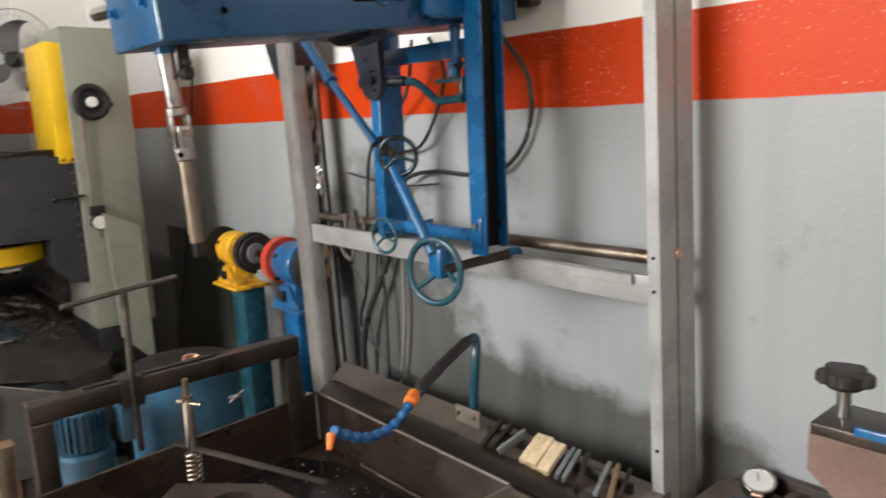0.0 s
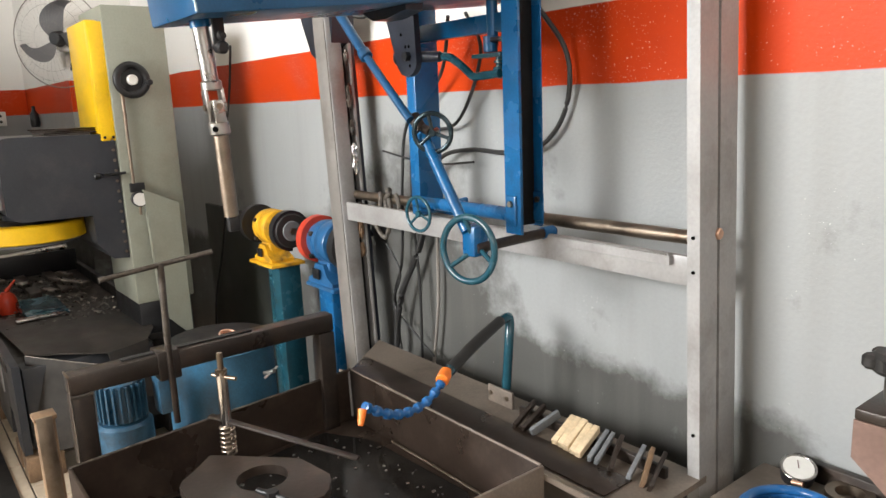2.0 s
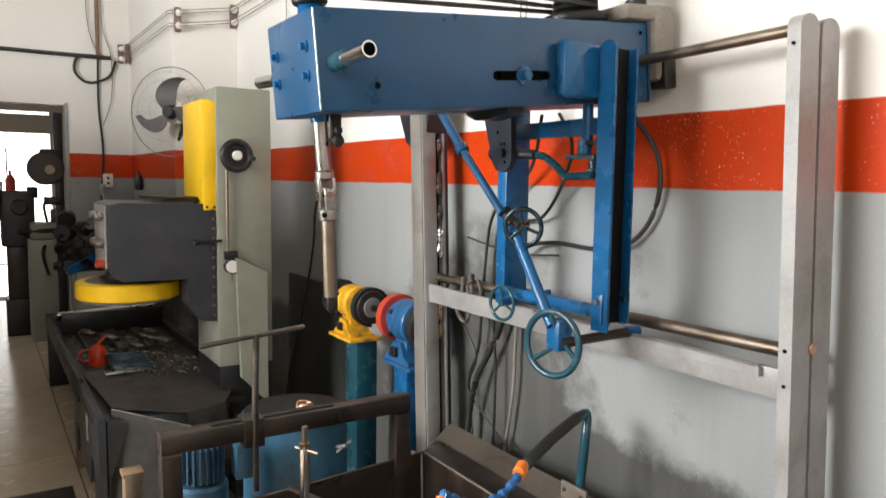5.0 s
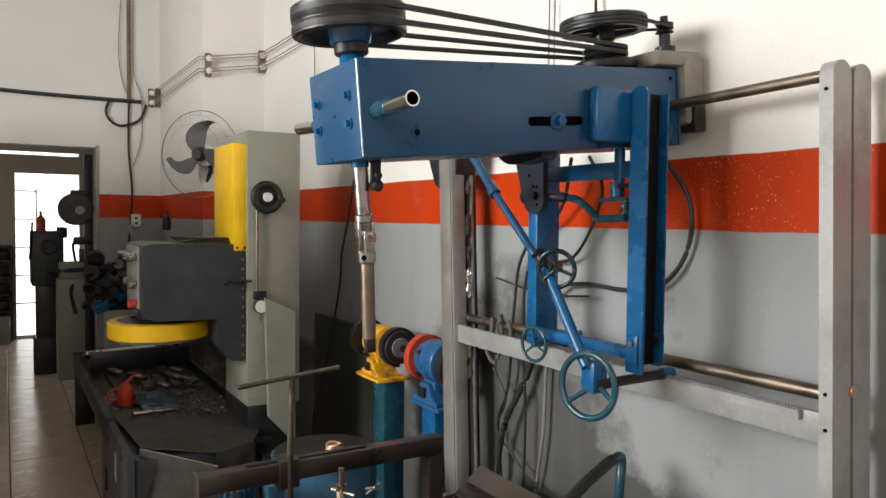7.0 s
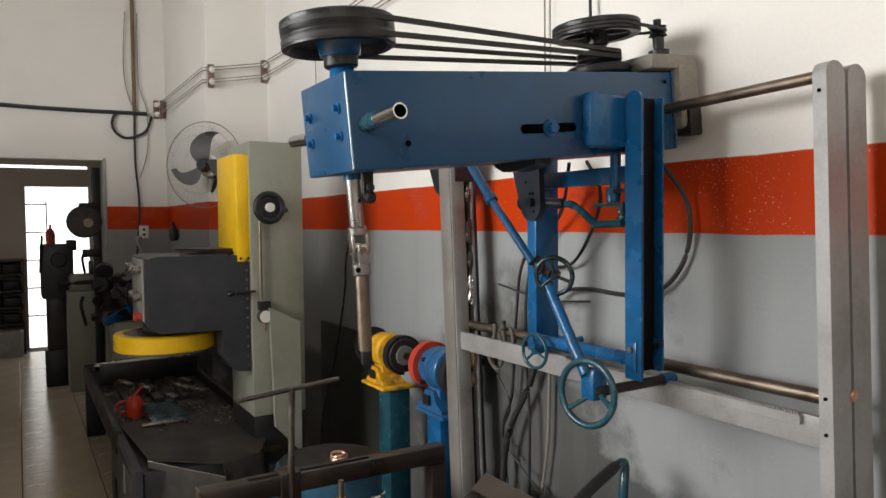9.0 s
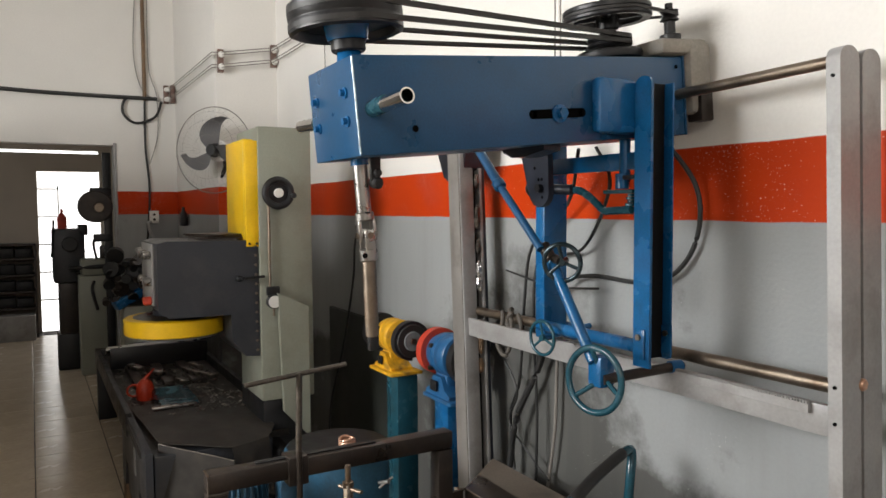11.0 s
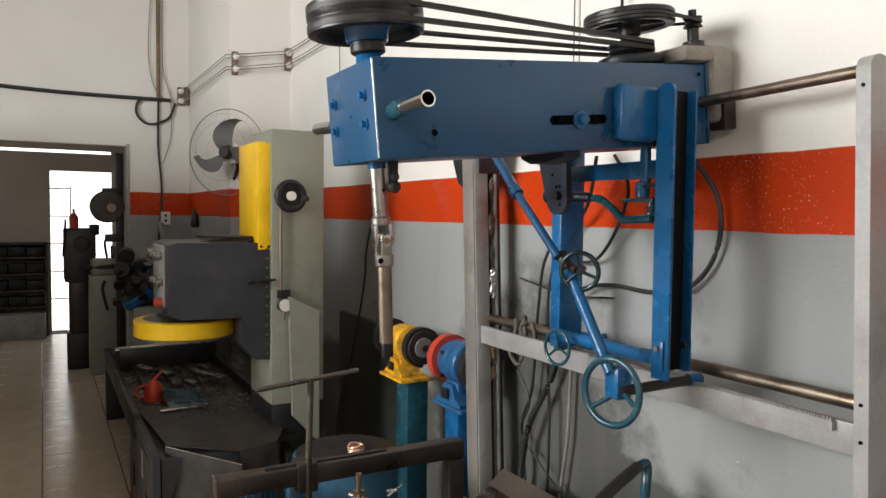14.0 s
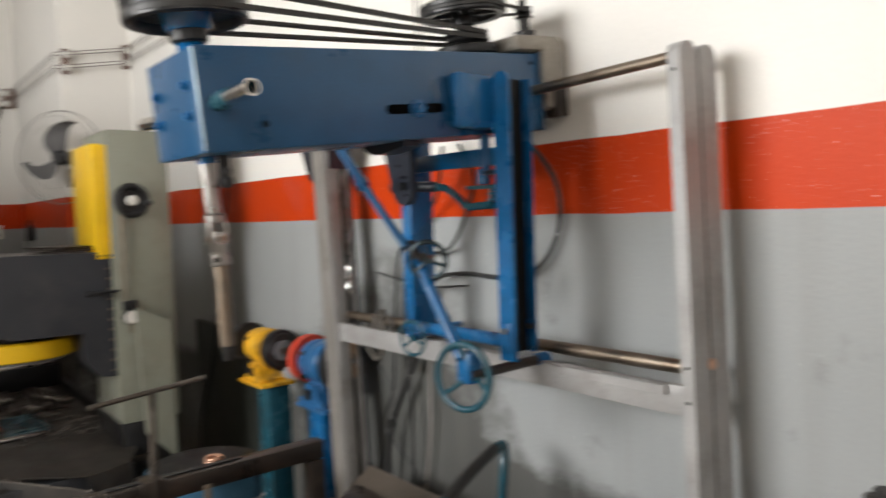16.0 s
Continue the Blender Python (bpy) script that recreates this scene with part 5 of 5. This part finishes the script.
part("hub", C(FM @ Vector((0, 0, -0.02)), FM @ Vector((0, 0, 0.04)), 0.05, 0.04, bevel=0.006), IRON, fan)
part("motor_housing", C(FM @ Vector((0, 0, -0.16)), FM @ Vector((0, 0, -0.04)), 0.06, 0.08, bevel=0.01), DIAL, fan)
part("wall_arm", hose(bmesh.new(), [FM @ Vector((0, 0, -0.1)), FM @ Vector((0, -0.1, -0.14)), Vector((-5.02, -0.42, 1.75))], 0.015), IRON, fan)
cg = part("cage_ring", torus(bmesh.new(), FM @ Vector((0, 0, 0)), FN, 0.297, 0.0035, 56, 6), WIRE, fan)
for r, z in ((0.2, 0.07), (0.1, 0.085), (0.26, 0.045)):
    part("cage_ring", torus(bmesh.new(), FM @ Vector((0, 0, z)), FN, r, 0.0008, 48, 4), WIRE, cg)
bm = bmesh.new()
for k in range(44):
    a = 2 * math.pi * k / 44
    hose(bm, [FM @ Vector((r * math.cos(a + 0.3 * (0.3 - r)), r * math.sin(a + 0.3 * (0.3 - r)), z)) for r, z in ((0.05, 0.085), (0.2, 0.075), (0.28, 0.035), (0.297, 0.0))], 0.0005, 3, 2)
tagged(part("cage_mesh", bm, WIRE, cg), kind="stuff")

so = thing("wall_socket", (XE, -0.65, 1.42), "white surface-mounted double socket box", "socket")
part("box", B(XE, XE + 0.04, -0.69, -0.61, 1.415, 1.53, 0.006), DIAL, so)
for z in (1.45, 1.495):
    part("outlet", C((XE + 0.04, -0.65, z), (XE + 0.042, -0.65, z), 0.012), DARK, so)
# small dark bottle-like fitting, modelled as a switch
sw = thing("hanging_lamp_holder", (-6.2, YP, 1.4), "dark small bottle-shaped switch hung on the wall", "holder")
part("body", lathe(bmesh.new(), [(0, 1.4), (0.03, 1.4), (0.035, 1.43), (0.03, 1.5), (0.012, 1.53), (0.012, 1.56), (0, 1.56)], (-6.15, YP - 0.04, 0)), IRON, sw)
cd = thing("conduit", (XE + 0.02, -0.7, 1.2), "black and rusty vertical cable conduit on the end wall", "conduit")
part("pipe", C((XE + 0.02, -0.7, 2.5), (XE + 0.02, -0.7, 5.6), 0.016), WOOD, cd)
part("cable_drop", hose(bmesh.new(), [(XE + 0.02, -0.7, 2.55), (XE + 0.02, -0.705, 2.1), (XE + 0.02, -0.68, 1.7), (XE + 0.02, -0.715, 1.2)], 0.009), CABLE, cd)
cable("thin grey wire along the conduit", [(XE + 0.02, -0.76, 3.4), (XE + 0.02, -0.78, 2.9), (XE + 0.02, -0.72, 2.6), (XE + 0.02, -0.58, 2.5)], 0.004, WIRE, "wire", "")
cable("thin grey wire along the conduit", [(XE + 0.02, -0.66, 3.4), (XE + 0.02, -0.66, 2.8), (XE + 0.02, -0.6, 2.55), (XE + 0.02, -0.6, 2.2), (XE + 0.02, -0.67, 1.95)], 0.004, WIRE, "wire", "")
cable("black cable running along the end wall", [(XE + 0.02, -2.38, 2.55), (XE + 0.02, -2.2, 2.545), (XE + 0.02, -1.5, 2.52), (XE + 0.03, -0.6, 2.52)], 0.017, CABLE, "cable", "")
cable("black cable hanging in a loop from the junction", [(XE + 0.02, -0.56, 2.5), (XE + 0.03, -0.62, 2.36), (XE + 0.03, -0.78, 2.3), (XE + 0.03, -0.88, 2.38), (XE + 0.03, -0.86, 2.5), (XE + 0.03, -0.74, 2.53)], 0.011, CABLE, "cable", "")


def insulator(at, face, label):
    """A screwed block with two spools."""
    t = thing("wire_insulator", at, label, "insulator", "wire insulators")
    x, y, z = at
    fx, fy = face
    part("block", B(x - 0.02, x + 0.02, y - 0.02, y + 0.02, z - 0.075, z + 0.085, 0.004), BROWN, t)
    for dz in (-0.04, 0.045):
        part("spool", C((x + fx * 0.02, y + fy * 0.02, z + dz), (x + fx * 0.05, y + fy * 0.05, z + dz), 0.022, bevel=0.006), DIAL, t)
    return t


insulator((XE + 0.022, -0.52, 2.56), (1, 0), "dark junction block with spools in the wall corner")
insulator((XE + 0.06, -0.47, 2.56), (0, -1), "dark junction block with spools in the wall corner")
insulator((-4.978, -0.41, 2.577), (1, 0), "brown block with two pale spools on the wall edge")
insulator((-4.978, -0.03, 2.645), (1, 0), "brown block with two pale spools in the wall corner")
for dz in (-0.05, -0.03, 0.035, 0.055):
    pts = [(XE + 0.07, -0.5, 2.56 + dz), (-4.96, -0.475, 2.577 + dz), (-4.93, -0.41, 2.58 + dz), (-4.93, -0.05, 2.645 + dz), (-4.6, -0.035, 2.65 + dz), (0.5, -0.035, 2.68 + dz)]
    solo("wire", hose(bmesh.new(), pts, 0.0035, 6, 1, False), WIRE, "thin dusty wire strung between insulators", "cable", "wires between insulators")

# ---- things at the doorway and past it ----
structure("door_1", B(XE - 0.16, XE + 0.01, -0.965, -0.94, 0, 2.12, 0.003), GREYP, "pale door jamb", "door frame")
lt = thing("lathe", (-7.3, -1.1, 0.0), "grey-green old lathe on a cabinet base", "lathe")
part("cabinet", B(-7.45, -7.15, -1.24, -0.9, 0.0, 0.93, 0.01), SAGE, lt)
part("headstock", B(-7.45, -7.15, -1.22, -0.95, 0.93, 1.08, 0.02), SAGE, lt)
part("tool_post", B(-7.35, -7.25, -1.05, -0.98, 1.08, 1.2, 0.008), DARK, lt)
part("feed_screw", C((-7.2, -1.32, 1.0), (-7.1, -0.92, 1.02), 0.02), IRON, lt)
part("crank", hose(bmesh.new(), [(-7.1, -1.12, 0.88), (-7.05, -1.14, 0.8), (-7.05, -1.1, 0.62)], 0.014), IRON, lt)
part("lamp_stem", hose(bmesh.new(), [(-7.3, -1.08, 1.08), (-7.3, -1.1, 1.24), (-7.28, -1.04, 1.3)], 0.012), IRON, lt)
dm = thing("drilling_machine", (-7.6, -1.3, 0.0), "dark milling machine with motor and handles, seen against light", "machine")
part("base", B(-7.8, -7.5, -1.42, -1.2, 0.0, 0.35, 0.01), IRON, dm)
part("pillar", B(-7.75, -7.5, -1.4, -1.22, 0.35, 1.0, 0.01), DARK, dm)
part("body", B(-7.85, -7.4, -1.44, -1.17, 0.85, 1.36, 0.02), SLATE, dm)
part("motor", C((-7.4, -1.3, 1.22), (-7.28, -1.3, 1.22), 0.07, bevel=0.01), IRON, dm)
part("side_motor", B(-7.6, -7.4, -1.22, -1.14, 1.3, 1.4, 0.01), IRON, dm)
part("chuck", C((-7.4, -1.2, 0.95), (-7.4, -1.2, 0.8), 0.06, 0.03), IRON, dm)
part("handle", hose(bmesh.new(), [(-7.4, -1.45, 1.1), (-7.35, -1.43, 1.4), (-7.35, -1.43, 1.44)], 0.01), IRON, dm)
bt = thing("oil_bottle", (-7.6, -1.37, 1.36), "dark red oil bottle standing on the machine", "bottle")
part("bottle", lathe(bmesh.new(), [(0, 1.36), (0.04, 1.36), (0.042, 1.46), (0.03, 1.49), (0.012, 1.51), (0.012, 1.55), (0, 1.55)], (-7.6, -1.35, 0)), REDP, bt)
pg = thing("pedestal_grinder", (-7.0, -1.05, 0.0), "dark disc grinder on a post beside the jamb", "grinder")
# lengthened to stand in for the dark edge of an open door leaf
part("post", B(-7.03, -6.97, -1.03, -0.96, 0.0, 2.06, 0.006), IRON, pg)
part("disc", C((-7.0, -1.1, 1.57), (-6.93, -1.1, 1.57), 0.145, bevel=0.01, seg=36), DARK, pg)
part("hub", C((-6.93, -1.07, 1.56), (-6.91, -1.07, 1.56), 0.045, bevel=0.006), STEEL, pg)
part("bracket", B(-7.04, -6.96, -1.14, -0.96, 1.66, 1.74, 0.01), IRON, pg)
part("arm", B(-7.02, -6.96, -1.12, -0.96, 1.25, 1.32, 0.01), IRON, pg)
eb = thing("gear_head", (-6.0, -0.85, 0.0), "oily dark gear head with cranks on a stand", "machine")
part("stand", B(-6.15, -5.85, -1.0, -0.72, 0.0, 0.78, 0.01), SAGE, eb)
part("casting", B(-6.12, -5.88, -0.98, -0.74, 0.78, 1.15, 0.04), IRON, eb)
part("blue_arm", B(-0.04, 0.04, -0.16, 0.16, -0.035, 0.035, 0.008, pose(-5.85, -0.93, 0.86, 25, 0, 20)), BLUE, eb)
rng = random.Random(9)
for i in range(30):
    c = Vector((-5.88 + rng.uniform(0, 0.06), -0.86 + rng.uniform(-0.27, 0.22), 1.0 + rng.uniform(-0.2, 0.27)))
    part("gear", C(c, c + Vector((0.05, rng.uniform(-0.02, 0.02), rng.uniform(-0.02, 0.02))), rng.uniform(0.025, 0.065), seg=14, bevel=0.005), (IRON, IRON, DARK)[i % 3], eb)
part("lever", hose(bmesh.new(), [(-5.9, -0.8, 1.2), (-5.88, -0.77, 1.3), (-5.88, -0.8, 1.42), (-5.88, -0.77, 1.44)], 0.014), GREYP, eb)
part("chrome_grip", C((-5.85, -0.9, 1.22), (-5.85, -0.8, 1.235), 0.02, bevel=0.008), CHROME, eb)
part("chrome_grip", C((-5.82, -0.74, 0.95), (-5.82, -0.68, 0.9), 0.02, bevel=0.008), CHROME, eb)
sh = thing("far_shelf", (-9.8, -2.0, 0.0), "dark metal shelf rack with stacked boxes", "shelf")
for z in (0.35, 0.55, 0.75, 0.95, 1.12):
    part("shelf", B(-10.03, -9.7, -2.6, -1.57, z, z + 0.02), DARK, sh)
    if z < 1.1:
        for k in range(5):
            part("box", B(-10.0, -9.75, -2.55 + k * 0.19, -2.37 + k * 0.19, z + 0.022, z + 0.13 + 0.01 * (k % 2), 0.008), IRON, sh)
for y in (-2.59, -1.58):
    part("upright", B(-10.03, -9.7, y - 0.01, y + 0.01, 0, 1.14), DARK, sh)
solo("white_bin", B(-9.75, -9.5, -2.6, -1.6, 0.0, 0.3, 0.01), GREYP, "pale long bin below the shelf rack", "bin")
gt = thing("yard_grille", (-10.12, -1.2, 0.0), "thin steel bar grille in the yard doorway", "grille")
for z in (0.4, 0.75, 1.1, 1.45, 1.8):
    part("rail", B(-10.13, -10.115, -1.53, -1.3, z, z + 0.015), IRON, gt)
part("bar", B(-10.13, -10.115, -1.31, -1.295, 0.0, 1.85), IRON, gt)
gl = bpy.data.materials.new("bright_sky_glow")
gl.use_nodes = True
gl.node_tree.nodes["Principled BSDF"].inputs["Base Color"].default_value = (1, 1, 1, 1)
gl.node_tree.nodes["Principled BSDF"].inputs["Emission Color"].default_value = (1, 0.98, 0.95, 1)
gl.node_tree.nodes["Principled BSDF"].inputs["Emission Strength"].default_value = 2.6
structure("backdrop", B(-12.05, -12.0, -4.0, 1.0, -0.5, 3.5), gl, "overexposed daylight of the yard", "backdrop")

# ---- bench by the wall ----
bn = thing("workbench", (0.1, -0.2, 0.0), "brown steel-topped workbench standing against the wall", "workbench")
part("top", B(-0.5, 0.75, -0.42, -0.03, 0.6, 0.63, 0.004), LEDGE, bn)
# dark strip standing in for the shadow between bench and wall
part("back_strip", B(-0.44, 0.75, -0.03, -0.008, 0.56, 0.67, 0.003), DARK, bn)
for x in (-0.46, 0.7):
    for y in (-0.38, -0.07):
        part("leg", B(x - 0.03, x + 0.03, y - 0.03, y + 0.03, 0, 0.6, 0.004), DARK, bn)
dg = thing("dial_gauge", (-0.4, -0.11, 0.63), "black-cased round dial gauge with a cream face", "gauge")
GM = Matrix.Translation((-0.4, -0.075, 0.672)) @ frame_of((0.2, -0.3, 0.9)) @ Matrix.Scale(0.55, 4)
part("case", C(GM @ Vector((0, 0, -0.06)), GM @ Vector((0, 0, 0)), 0.033, 0.036, bevel=0.003), IRON, dg)
part("bezel", torus(bmesh.new(), GM @ Vector((0, 0, 0)), GM.to_3x3() @ Vector((0, 0, 1)), 0.034, 0.003), CHROME, dg)
part("face", C(GM @ Vector((0, 0, 0)), GM @ Vector((0, 0, 0.002)), 0.031), DIAL, dg)
part("needle", B(-0.002, 0.002, -0.005, 0.034, 0.0022, 0.004, 0, GM), BROWN, dg)
part("clamp_screw", C((-0.395, -0.112, 0.655), (-0.372, -0.112, 0.658), 0.005), COPPER, dg)
rg = thing("steel_ring", (-0.3, -0.1, 0.63), "dark machined steel ring lying on the bench", "ring")
part("ring", lathe(bmesh.new(), [(0.026, 0.632), (0.046, 0.632), (0.049, 0.64), (0.046, 0.652), (0.028, 0.652), (0.026, 0.632)], (-0.3, -0.062, 0)), STEEL, rg)
part("stub", C((-0.3, -0.125, 0.64), (-0.295, -0.105, 0.648), 0.009), CHROME, rg)
solo("hose_coil", torus(torus(bmesh.new(), (-0.345, -0.225, 0.643), (0.05, 0, 1), 0.085, 0.012), (-0.342, -0.222, 0.664), (-0.06, 0.06, 1), 0.08, 0.01), LOCBLUE, "glossy blue hose coiled on the bench", "hose")
vs = thing("tool_vise", (-0.12, -0.3, 0.63), "brown cast vise with a black star knob on top", "vise")
part("body", prism(bmesh.new(), [(-0.09, 0.88), (-0.09, 0.945), (0.1, 0.945), (0.1, 0.83), (-0.03, 0.83)], Matrix.Translation((-0.1, -0.24, 0)) @ Matrix.Rotation(radians(90), 4, "X"), 0.12), BROWN, vs)
part("pedestal", B(-0.14, -0.02, -0.34, -0.25, 0.63, 0.84, 0.01), DARK, vs)
part("jaw", B(-0.19, 0.0, -0.36, -0.24, 0.945, 0.965, 0.004), DARK, vs)
part("pin", C((-0.16, -0.3, 0.965), (-0.16, -0.3, 1.02), 0.011), CHROME, vs)
bm = C((-0.16, -0.3, 1.015), (-0.16, -0.3, 1.05), 0.034, bevel=0.008)
for k in range(5):
    a = 2 * math.pi * k / 5
    cyl(bm, (-0.16 + 0.032 * math.cos(a), -0.3 + 0.032 * math.sin(a), 1.022), (-0.16 + 0.032 * math.cos(a), -0.3 + 0.032 * math.sin(a), 1.046), 0.014, bevel=0.005)
part("star_knob", bm, BLACK, vs)
part("blue_strip", B(-0.12, 0.02, -0.37, -0.36, 0.965, 0.98, 0.003), BLUE, vs)
# ---- floor tiles, each its own piece ----
floor = bpy.data.objects["floor"]
PITCH = 0.415


def tile_mesh():
    bm = bmesh.new()
    h = PITCH / 2 - 0.003
    lo = [bm.verts.new((x * h, y * h, -0.008)) for x, y in ((-1, -1), (1, -1), (1, 1), (-1, 1))]
    mid = [bm.verts.new((x * h, y * h, -0.0015)) for x, y in ((-1, -1), (1, -1), (1, 1), (-1, 1))]
    k = h - 0.002
    hi = [bm.verts.new((x * k, y * k, 0)) for x, y in ((-1, -1), (1, -1), (1, 1), (-1, 1))]
    for a, c in ((lo, mid), (mid, hi)):
        for i in range(4):
            bm.faces.new((a[i], a[(i + 1) % 4], c[(i + 1) % 4], c[i]))
    bm.faces.new(hi)
    me = mesh_of("floor_tile", bm, TILE)
    me.shade_flat()
    return me


TM = tile_mesh()
rng = random.Random(2)
rest = bmesh.new()
for i in range(-9, 23):
    for j in range(0, 13):
        x, y = -6.5 + PITCH * (i + 0.5), -1.22 + PITCH * (0.5 - j) + PITCH * 3
        if y > 0 - PITCH / 2 and y > -0.1 or x < -9.95 or x > 2.9:
            continue
        if x < -2.3 and y > -2.9:
            ob = new("floor_tile", TM)
            ob.parent = floor
            ob.location = (x, y, rng.uniform(-0.0008, 0.0004))
        else:
            box(rest, x - PITCH / 2 + 0.003, x + PITCH / 2 - 0.003, y - PITCH / 2 + 0.003, y + PITCH / 2 - 0.003, -0.008, 0)
tagged(part("tile_field", rest, TILE, floor), kind="stuff")
